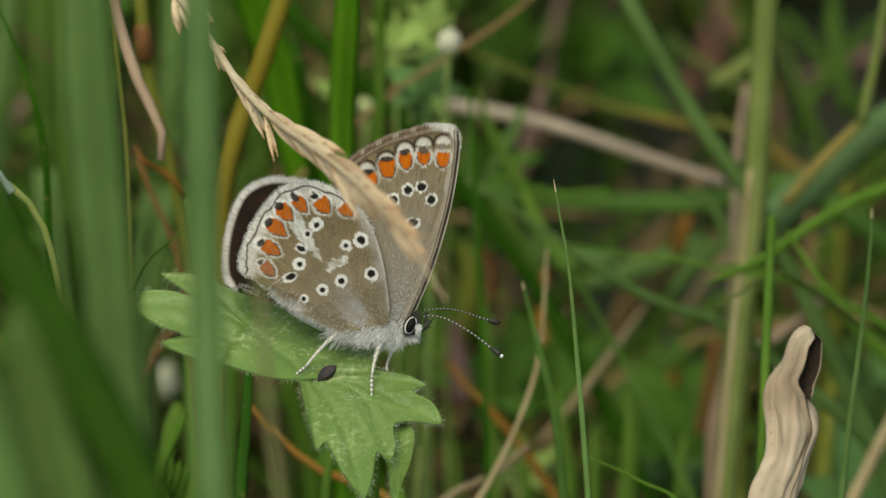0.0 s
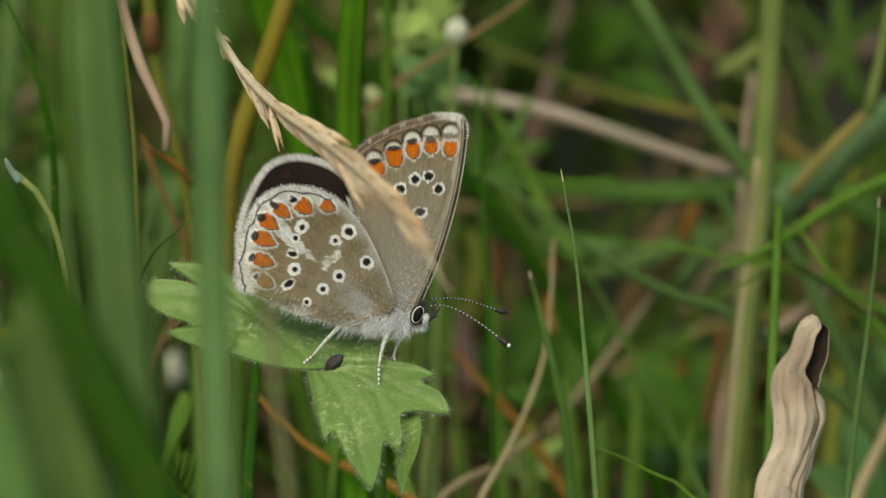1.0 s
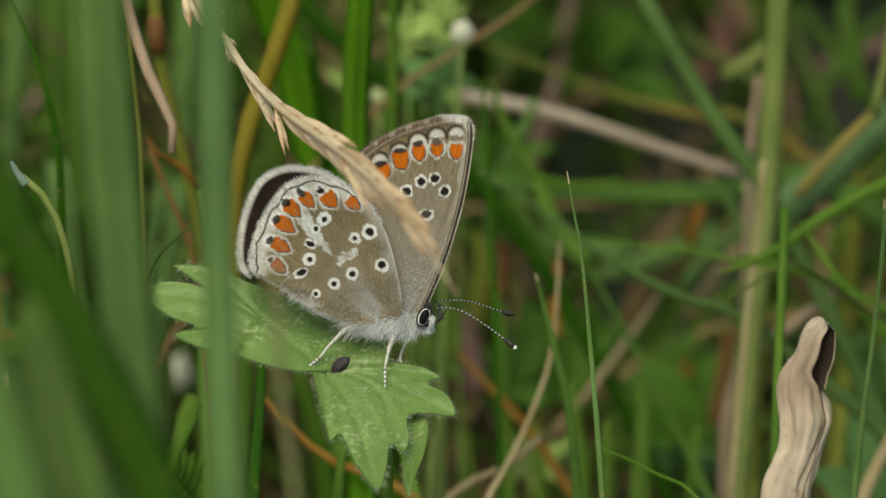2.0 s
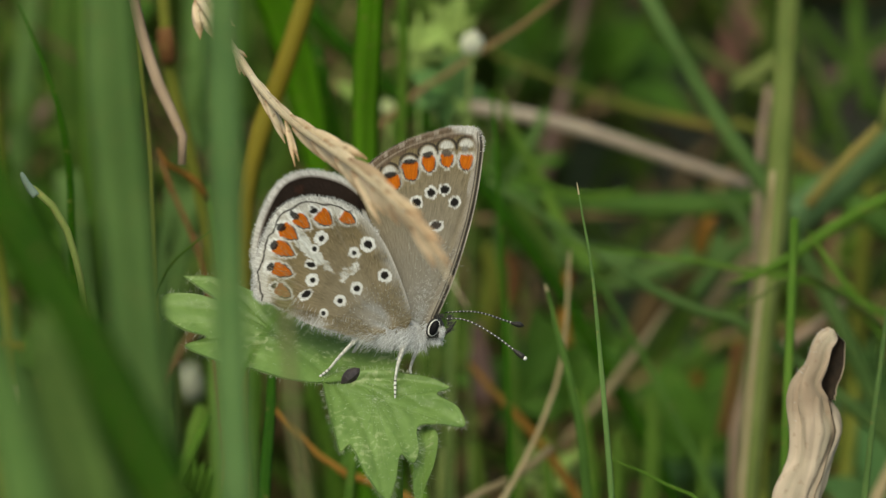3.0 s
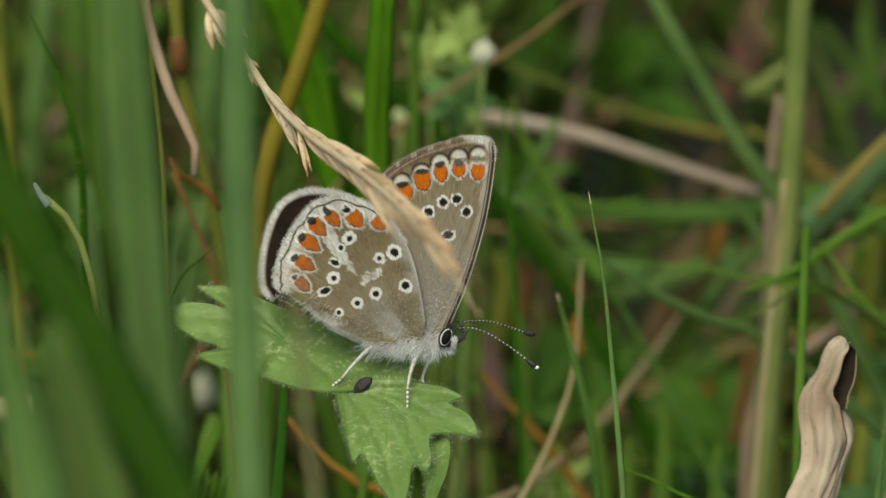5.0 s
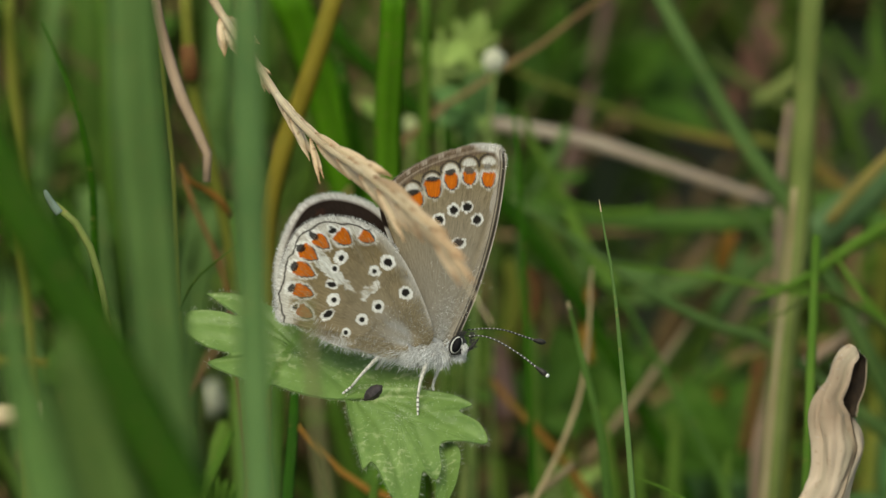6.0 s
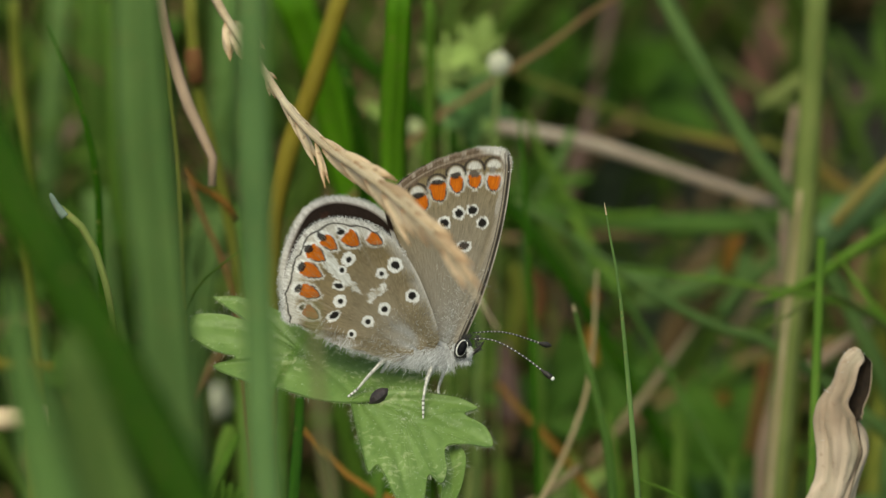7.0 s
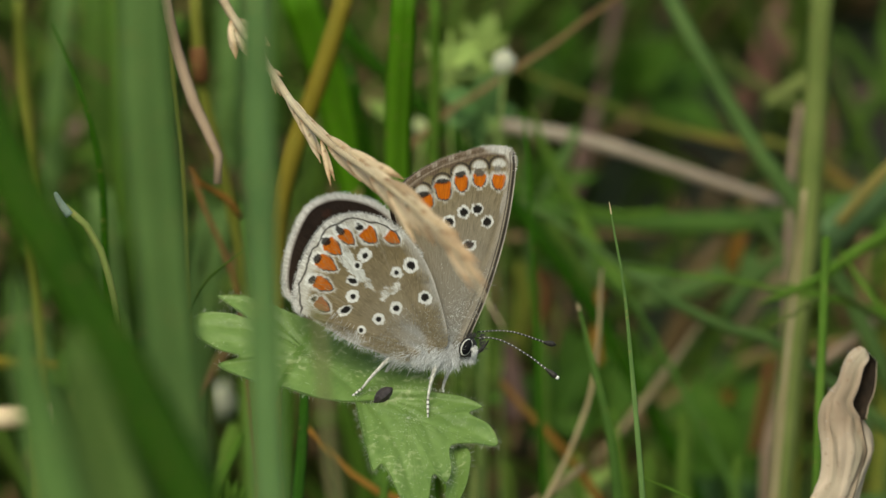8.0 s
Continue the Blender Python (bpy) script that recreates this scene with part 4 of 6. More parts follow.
    stem("olive yellow grass stem at the edge", OLIVE, [0.5, 0.55, 0.6], [(-38.64, 82.37, 90.3), (-38.48, 82.02, 84.12), (-37.95, 81.33, 77.05), (-37.79, 80.79, 70.38)], sheath=OLIVE)
    stem("grey dry stalk sloping", PINKSTALK, [0.6, 0.65, 0.6], [(-35.82, 187.4, 43.26), (-36.88, 186.9, 42.03), (-39.27, 185.85, 39.41), (-42.46, 184.61, 36.36), (-45.38, 183.62, 33.9)], root=False)
    stem("thick dry tan stalk lying low", STRAW, [0.85, 0.9, 0.9], [(-35.12, 51.35, 66.93), (-36.8, 51.35, 66.93), (-39.88, 51.27, 66.72)], root=False)
    blade("yellow grass blade lying low", YELLOW, 1.0, [(-34.92, 66.68, 64.83), (-38.08, 66.75, 65), (-41.24, 66.82, 65.17)], root=False)
    blade("green grass blade behind the leaf stalk", GREEN, 1.0, [(-8.3, 31.81, 71.97), (-8.63, 30.1, 70.38), (-8.94, 26.98, 68.02)], taper=(0.6, 0.3))
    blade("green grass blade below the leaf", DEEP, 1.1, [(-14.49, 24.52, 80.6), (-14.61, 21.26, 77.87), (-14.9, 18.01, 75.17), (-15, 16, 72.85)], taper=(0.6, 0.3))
    blade("green grass blade below the hairy leaf", GREEN, 1.2, [(-19.24, 26.94, 75.91), (-20.48, 25.07, 73.95), (-21.72, 23.2, 71.99), (-22.49, 20.42, 70.45)], taper=(0.5, 0.3))
    blade("pale green blade at the bottom of the turf", PALE, 1.1, [(-1.73, 51.7, 62.45), (-1.86, 50.12, 61.21), (-2.03, 48.05, 58.75)], taper=(0.6, 0.3))
    blade("soft green grass blade low in the turf", GREEN, 1.2, [(-4.13, 47.86, 63.63), (-3.69, 46.12, 61.99), (-2.98, 44.05, 59.55)], taper=(0.6, 0.3))
    return swaying


CURLED = build_background()


# ---------------------------------------------------------------- blades close to the lens
def build_foreground():
    blade("broad dull green grass blade standing upright", LENSGREEN, 4.0, [(-20.81, -96.98, 158.92), (-20.68, -99.18, 153.48), (-20.23, -101.26, 148.33), (-19.57, -103.58, 142.59), (-19.18, -105.29, 138.35), (-18.66, -107.24, 133.51), (-17.88, -109.69, 127.46)], taper=(0.8, 0.5), fold=0.12)
    blade("dull green grass blade, narrow and upright", LENSDULL, 2.1, [(-14.36, -90.4, 156.54), (-14.27, -93.57, 151.37), (-14.08, -97.91, 145.98), (-13.82, -102.47, 140.02), (-13.54, -107.93, 134.51), (-13.11, -114.27, 129.49)], taper=(0.9, 0.5), fold=0.12)
    blade("broad deep green grass blade leaning over", DEEPNEAR, 3.4, [(-31.05, -112.98, 162.02), (-29.63, -114.52, 158.21), (-28.46, -115.7, 155.29), (-27.2, -116.83, 152.51), (-25.12, -118.13, 149.29), (-22.91, -119.6, 145.63), (-21.39, -120.61, 143.15), (-19.88, -121.61, 140.66), (-17.61, -123.27, 136.57), (-16.47, -124.33, 133.93)], taper=(0.8, 0.3), fold=0.12)
    blade("light green grass blade with a pointed tip, leaning", LENSLIGHT, 4.8, [(-23.27, -132.67, 150.66), (-22.78, -133.7, 148.11), (-22.1, -134.73, 145.55), (-21.37, -135.77, 143), (-20.57, -137.14, 139.59)], taper=(0.06, 0.075), fold=0.12)
    blade("light green grass blade beside a leaning one", LENSGREEN, 3.4, [(-26.11, -137.2, 155.47), (-25.5, -139.01, 150.98), (-24.59, -140.37, 147.62), (-23.39, -142.41, 142.58)], taper=(0.1, 0.1))
    stem("thin brownish green grass stem", BROWNGREEN, [0.26, 0.32, 0.34], [(-10.7, -104.44, 140.47), (-10.44, -105.3, 138.36), (-10.14, -108.61, 135.51), (-9.77, -111.66, 133.29), (-9.15, -115.19, 129.89)])
    blade("small dark green blade beside the leaf", GREEN, 0.85, [(-12.17, -52.4, 117.09), (-13.12, -52.99, 115.63), (-14.06, -53.63, 114.05), (-14.79, -54.79, 111.18)])


build_foreground()

# ---------------------------------------------------------------- broad leaves and small flowers
LIGHTLEAF = blade_material("herb_light", (0.26, 0.37, 0.1), (0.35, 0.47, 0.15), (0.46, 0.57, 0.23), 0.5, 0.35)
HERB = blade_material("herb_green", (0.055, 0.135, 0.016), (0.085, 0.19, 0.026), (0.13, 0.245, 0.044), 0.45, 0.3)
# The herb green again, darkened so that its colour holds the background shade.
SHADEHERB = blade_material("herb_shaded", (0.035, 0.09, 0.01), (0.055, 0.13, 0.016), (0.085, 0.17, 0.028), 0.45, 0.3)
COOLHERB = blade_material("herb_cool", (0.09, 0.19, 0.06), (0.13, 0.26, 0.085), (0.18, 0.32, 0.12), 0.4, 0.3)


def herb_leaf_data(base, way, length, width, face, cup=0.15):
    """An egg-shaped leaf with a raised edge, from its stalk end."""
    base, way, face = np.array(base, float), Vector(way).normalized(), Vector(face).normalized()
    side = np.array(way.cross(face).normalized())
    up, way = np.array(Vector(side).cross(way)), np.array(way)
    verts, uvs, faces = [], [], []
    rows, cols = 11, 7
    for layer in (0, 1):
        for i in range(rows):
            s = i / (rows - 1)
            w = width / 2 * (math.sin(math.pi * s ** 0.8) ** 0.8 if 0 < s < 1 else 0.02)
            for k in range(cols):
                x = k / (cols - 1) * 2 - 1
                wave = 0.06 * width * math.sin(5 * s * math.pi + 2 * k)
                verts.append(base + way * length * s + side * w * x + up * (cup * w * abs(x) * 2 - 0.25 * length * s * s + wave * abs(x) - 0.12 * layer))
                uvs.append((x * 0.5 + 0.5, s))
    n = rows * cols
    for layer in (0, 1):
        for i in range(rows - 1):
            for k in range(cols - 1):
                a = layer * n + i * cols + k
                q = (a, a + 1, a + cols + 1, a + cols)
                faces.append(q if layer == 0 else q[::-1])
    return verts, faces, uvs


def herb(name, label, mat, foot, leaves, category="plant"):
    """A low plant: a stalk from the soil to the foot of its leaves, and each leaf a part."""
    ob = thing(name, label, category)
    v, f, u = tube_data(rooted([tuple(Vector(foot) + Vector((0, 0, 3))), foot]), [0.16, 0.22], steps=10)
    part("stalk", mesh_of("stalk", v, f, mat, u), ob)
    for way, length, width, face in leaves:
        v, f, u = herb_leaf_data(foot, way, length, width, face)
        part("leaf", mesh_of("leaf", v, f, mat, u), ob)
    return settle(ob, foot)


def ball_data(centre, radii, lumps=0.0, rows=10, cols=14, seed=0.0):
    verts, uvs, faces = [], [], []
    for i in range(rows + 1):
        a = math.pi * i / rows
        for k in range(cols):
            g = 2 * math.pi * k / cols
            d = Vector((math.sin(a) * math.cos(g), math.sin(a) * math.sin(g), math.cos(a)))
            r = 1 + lumps * noise.noise(d * 2.2 + Vector((seed, 0, 0)))
            verts.append(np.array(centre, float) + np.array([d.x * radii[0], d.y * radii[1], d.z * radii[2]]) * r)
            uvs.append((k / cols, i / rows))
    for i in range(rows):
        for k in range(cols):
            a, b = i * cols + k, i * cols + (k + 1) % cols
            faces.append((a, a + cols, b + cols, b))
    return verts, faces, uvs


def flower_bud(label, at, size, petal, green, leaves=True):
    """A closed flower: overlapping petals in a green cup on a thin stalk."""
    ob = thing("flower_bud", label, "flower", "small meadow flowers")
    at = Vector(at)
    for k in range(5):
        g = 2 * math.pi * k / 5
        off = Vector((math.cos(g), math.sin(g), 0)) * size * 0.28
        v, f, u = ball_data(at + off + Vector((0, 0, size * 0.12 * math.sin(k * 2.1))), (size * 0.3, size * 0.3, size * (0.42 + 0.05 * k)), 0.35, 8, 10, k)
        part("petal", mesh_of("petal", v, f, petal, u), ob)
    v, f, u = ball_data(at - Vector((0, 0, size * 0.5)), (size * 0.42, size * 0.42, size * 0.3), 0.2, 8, 10, 7)
    part("calyx", mesh_of("calyx", v, f, green, u), ob)
    v, f, u = tube_data(rooted([tuple(at - Vector((0, 0, size * 0.7))), tuple(at - Vector((0.4, 0, size * 0.7 + 5)))]), [0.2, 0.25, 0.3])
    part("stalk", mesh_of("stalk", v, f, green, u), ob)
    settle(ob, at)


def build_herbs():
    toward = Vector((0, -0.6, 0.75))
    herb("herb", "light green leafy herb shoot beside the white flower", LIGHTLEAF, (-2.61, 96.47, 77.18),
         [((0.1, 0, 1), 4.2, 2.6, toward), ((-0.5, 0.1, 0.8), 3.2, 2.0, toward), ((0.6, -0.1, 0.7), 3.4, 2.2, toward),
          ((-0.9, 0, 0.1), 3.0, 1.8, toward), ((0.9, 0, 0.0), 3.0, 1.9, toward), ((0.0, -0.5, 0.6), 2.6, 2.0, toward)])
    herb("herb", "light green herb tip with crowded leaves", LIGHTLEAF, (-1.13, 101.36, 78.58),
         [((0.2, 0, 1), 3.4, 1.6, toward), ((-0.5, 0.1, 0.9), 3.0, 1.5, toward), ((0.7, -0.1, 0.6), 2.4, 1.4, toward), ((-0.9, 0, 0.3), 2.6, 1.3, toward), ((-0.6, 0, -0.6), 2.6, 1.5, toward)])
    herb("herb", "light green herb leaves low behind the butterfly", LIGHTLEAF, (0.28, 100.85, 71.99),
         [((-0.8, 0, 0.3), 3.0, 2.0, toward), ((-0.4, 0, -1), 3.0, 2.0, toward)])
    herb("herb", "small green herb with pointed leaves", LIGHTLEAF, (-8.83, 106.72, 70.5),
         [((-0.6, 0, 0.6), 2.6, 1.4, toward), ((0.5, 0, 0.7), 2.4, 1.4, toward), ((0.1, -0.4, 0.9), 2.6, 1.5, toward)])
    herb("herb", "soft green leafy herb below the white flower", COOLHERB, (-1.48, 88.31, 78.3),
         [((-0.7, 0, 0.5), 3.4, 2.2, toward), ((0.3, 0, 0.9), 3.6, 2.4, toward), ((0.8, 0, 0.1), 3.2, 2.0, toward), ((-0.2, 0, -0.9), 3.0, 2.0, toward), ((-0.9, 0, -0.3), 3.0, 1.8, toward)])
    herb("herb", "yellowish green herb leaves under the flower stalk", LIGHTLEAF, (-3.9, 93.44, 80.31),
         [((-0.6, 0, 0.7), 2.8, 1.8, toward), ((0.6, 0, 0.5), 3.0, 1.8, toward), ((0.1, 0, -0.9), 2.6, 1.6, toward), ((0.9, 0, -0.2), 2.8, 1.6, toward)])
    rnd = random.Random(5)
    for label, mat, foot, size in (
            ("broad green herb leaves with shade in their colour", SHADEHERB, (13.4, 205.9, 35.67), 14), ("broad green herb leaves among grass", SHADEHERB, (6.24, 197.15, 40.72), 11),
            ("cool green herb leaves close to the soil", COOLHERB, (36.61, 148.02, 25.91), 12), ("cool green herb leaves among stems", COOLHERB, (37.9, 131.96, 26.19), 10),
            ("broad dark green leaves behind the feelers", HERB, (4.62, 106.59, 43.49), 9), ("dark green leaves low in the turf", HERB, (11.33, 135.72, 35.49), 9),
            ("dark green leaves under the grass stems", HERB, (21.13, 143.8, 28.81), 9), ("cool green leaves low among straw", COOLHERB, (20.35, 131.77, 25.73), 9),
            ("green herb leaves beside dry stalks", HERB, (-34.01, 183.7, 47.48), 10),
            ("green herb leaves behind grass blades", HERB, (-37.3, 139.47, 44.79), 10), ("soft green leaves low in the grass", HERB, (-34.36, 98.45, 50.04), 9),
            ("green herb leaves under the flower", HERB, (3.81, 141.73, 50.36), 8), ("light green herb leaves deep in the turf", LIGHTLEAF, (6.98, 99.48, 39.24), 6),
            ("dark green leaves beneath the hairy leaf", HERB, (-6.59, 73.34, 54.62), 7), ("green leaves beside withered stems", COOLHERB, (32.53, 173.81, 23), 9)):
        leaves = []
        for k in range(8):
            g = k * 0.8 + rnd.uniform(-0.3, 0.3)
            leaves.append(((math.cos(g), rnd.uniform(-0.5, 0.5), math.sin(g) * 0.8 + 0.2), size * rnd.uniform(0.35, 0.75), size * rnd.uniform(0.2, 0.34), toward + Vector((rnd.uniform(-0.4, 0.4), 0, 0))))
        herb("herb", label, mat, foot, leaves)
    herb("herb", "dull red withering herb leaves", REDLEAF, (25.24, 218.05, 31.06),
         [((0.5, 0.1, 0.9), 6.5, 3.2, toward), ((-0.5, 0, -0.6), 5.0, 2.5, toward), ((0.9, 0, 0.5), 4, 2, toward)])
    herb("herb", "purplish brown withered leaf low down", REDLEAF, (0.29, 115.43, 38.68), [((0.2, 0, 1), 6, 2.4, toward), ((0.5, 0, 0.8), 5, 2.0, toward)])
    herb("herb", "broad cool green leaves at the foot of the stems", COOLHERB, (36.57, 88.72, 39.3),
         [((-0.25, 0, 1), 11, 5.0, toward), ((0.3, 0, 1), 10, 5.0, toward), ((-0.8, 0, 0.6), 8, 4.0, toward)])
    herb("herb", "broad dark green leaves deep in the grass", HERB, (20.08, 123.15, 31.09),
         [((-0.3, 0, 1), 9, 4.5, toward), ((0.5, 0, 0.9), 9, 4.5, toward), ((-0.9, 0, 0.5), 7, 3.5, toward), ((0.9, 0, 0.3), 7, 3.5, toward)])
    herb("herb", "broad dark green leaves behind the thin blades", HERB, (8.1, 115.43, 38.68),
         [((-0.2, 0, 1), 9, 4.5, toward), ((0.6, 0, 0.8), 8, 4.0, toward), ((-0.9, 0, 0.4), 7, 3.5, toward)])
    flower_bud("small closed white flower on a thin stalk", (0.5, 84.17, 84.09), 1.65, PETAL, LIGHTLEAF)
    flower_bud("smaller white flower bud in a green cup", (-6.27, 97.19, 73.6), 1.4, GREENWHITE, LIGHTLEAF)
    flower_bud("faded white flower low among the blades", (-24.67, 134.66, 32.89), 2.8, FADED, HERB)
    flower_bud("yellowish green closed flower bud", (-30.64, 62.63, 54.79), 1.9, LIGHTLEAF, LIGHTLEAF)
    flower_bud("tan withered flower bud among grass", (-34, 68.54, 56.08), 1.8, OLIVE, HERB)


build_herbs()


def build_fern():
    """A small feathery leaf low in the grass."""
    ob = thing("feathery_leaf", "small feathery green leaf low in the grass", "leaf")
    line = [Vector(p) for p in ((-19.57, 34.23, 64.59), (-22.06, 32.37, 67.99), (-24.34, 31.09, 70.18), (-26.4, 29.98, 72.76))]
    v, f, u = tube_data(rooted([tuple(p) for p in line[::-1]]), [0.12, 0.2, 0.25])
    part("midrib", mesh_of("midrib", v, f, GREEN, u), ob)
    pts = spline([tuple(p) for p in line], 15)
    for i in range(1, 14):
        for s in (-1, 1):
            d = Vector(pts[min(i + 1, 14)] - pts[i - 1]).normalized()
            away = d.cross(SIGHT) * s + d * 0.5
            ln = 3.4 * (1 - i / 17)
            v, f, u = herb_leaf_data(pts[i], away, ln, 0.8, -SIGHT, 0.2)
            part("leaflet", mesh_of("leaflet", v, f, GREEN, u), ob)
    settle(ob, line[0])


build_fern()


# ---------------------------------------------------------------- dry seed head hanging across
def grain_data(base, way, length, width, bend, rnd):
    """A dry spikelet: three narrow husks, each a pointed keeled shell."""
    pieces = []
    way = Vector(way).normalized()
    for k, spread in enumerate((-rnd.uniform(0.02, 0.08), rnd.uniform(0.02, 0.07), rnd.uniform(-0.03, 0.03))):
        side = way.cross(SIGHT).normalized()
        d = (way + side * spread + Vector(bend) * 0.1 * k).normalized()
        side = d.cross(SIGHT).normalized()
        verts, uvs, faces = [], [], []
        rows, cols = 12, 9
        ln = length * (1, 0.92, 0.8)[k]
        for i in range(rows):
            s = i / (rows - 1)
            r = width / 2 * (math.sin(math.pi * min(1, s * 0.9 + 0.08)) ** 0.75) * (1 if s < 0.75 else 1 - (s - 0.75) * 2.6)
            r = max(r, 0.03)
            c = Vector(base) + d * ln * s + Vector(bend) * ln * 0.18 * s * s - SIGHT * 0.15 * k
            for q in range(cols):
                g = 2 * math.pi * q / cols
                rr = r * (1.12 if q == 0 else 1.0)
                p = c + side * math.cos(g + k) * rr + SIGHT * math.sin(g + k) * rr * 0.62
                verts.append(np.array(p))
                uvs.append((q / cols, s))
        for i in range(rows - 1):
            for q in range(cols):
                a, b = i * cols + q, i * cols + (q + 1) % cols
                faces.append((a, b, b + cols, a + cols))
        pieces.append((verts, faces, uvs))
    return joined(pieces)


def build_seed_head():
    ob = thing("grass_seed_head", "dry straw-coloured grass seed head drooping before the butterfly", "seed head")
    axis = [(-44.92, 90.03, 82.58), (-42.59, 79.02, 95.37), (-31.46, 56.63, 106.69), (-22.91, 36.51, 110.28), (-19.37, 19.98, 112.07), (-17.9, 15.49, 111.64), (-16.14, 9.92, 111.21), (-14.35, 2.5, 111.53), (-11.95, -7.7, 112.99), (-8.82, -19.67, 115.38),
            (-6.59, -28.68, 117.11), (-4.63, -36.77, 118.44), (-2.87, -44.92, 119.62), (-1.45, -53.14, 120.65), (0.21, -62.45, 121.61)]
    v, f, u = tube_data(rooted(axis[::-1]), [0.06, 0.2, 0.3, 0.34, 0.3, 0.26, 0.35, 0.4], steps=90)
    part("stalk", mesh_of("stalk", v, f, STRAW, u), ob)
    rnd = random.Random(3)
    p = spline(axis[4:], 200)
    for s, lean, size, wide in ((1, 0.5, 2.6, 0.91), (2, -0.25, 2.8, 0.91), (4, 0.25, 2.4, 0.81), (5, 0, 3, 0.98), (7, -0.4, 1.8, 0.65), (22, -0.5, 1.1, 0.3), (24, 0.4, 1.3, 0.34), (27, 0.1, 1.2, 0.3),
                                (33, 0.04, 2.8, 0.3), (36, -0.06, 2.9, 0.32), (41, 0.04, 3.4, 0.43), (44, -0.08, 3.6, 0.54), (49, 0.11, 3.8, 0.6), (53, -0.04, 4, 0.6), (64, 0.5, 3.5, 0.46),
                                (64, -0.09, 4.2, 0.63), (69, 0.08, 4.4, 0.63), (75, -0.11, 4.4, 0.67), (82, 0.09, 4.4, 0.63), (87, -0.18, 3.8, 0.7), (91, -0.04, 4.6, 0.63), (98, 0.12, 4.2, 0.63),
                                (104, -0.12, 4.2, 0.76), (110, 0.08, 4.2, 0.72), (117, -0.09, 4.2, 0.72), (124, 0.11, 4, 0.68), (130, -0.17, 3.8, 0.65), (137, 0.04, 3.8, 0.65), (145, -0.04, 3.8, 0.58),
                                (153, 0.06, 3.4, 0.54), (161, -0.01, 3.2, 0.5)):
        d = Vector(p[min(s + 3, 199)] - p[max(s - 3, 0)]).normalized()
        side = d.cross(SIGHT).normalized()
        flat = (d - SIGHT * d.dot(SIGHT) * 0.75).normalized()
        way = flat - side * (lean * (1.2 if 46 < s < 160 and abs(lean) < 0.3 else 1) + rnd.gauss(0, 0.06)) + SIGHT * rnd.gauss(0, 0.08)
        off = (1 if lean > 0 else -1) * (0.24 if s > 46 else 0.12 if s > 10 else 0.2)
        base = Vector(p[s]) - side * off + SIGHT * rnd.uniform(-0.3, 0.3)
        v, f, u = grain_data(base, way, size * rnd.uniform(0.92, 1.12), wide * (0.9 if s > 46 else 1) * rnd.uniform(0.85, 1.12), d * 0.4 + Vector((0, 0, -0.3)), rnd)
        part("spikelet", mesh_of("spikelet", v, f, HUSK, u), ob)
    return settle(ob, axis[0])


SEED_HEAD = build_seed_head()


# ---------------------------------------------------------------- curled dry leaf
WITHERED = blade_material("withered_leaf", (0.46, 0.34, 0.26), (0.66, 0.54, 0.44), (0.87, 0.79, 0.68), 0.6, 0.2, (0.3, 0.17, 0.11), 0.35, veins_across=12)


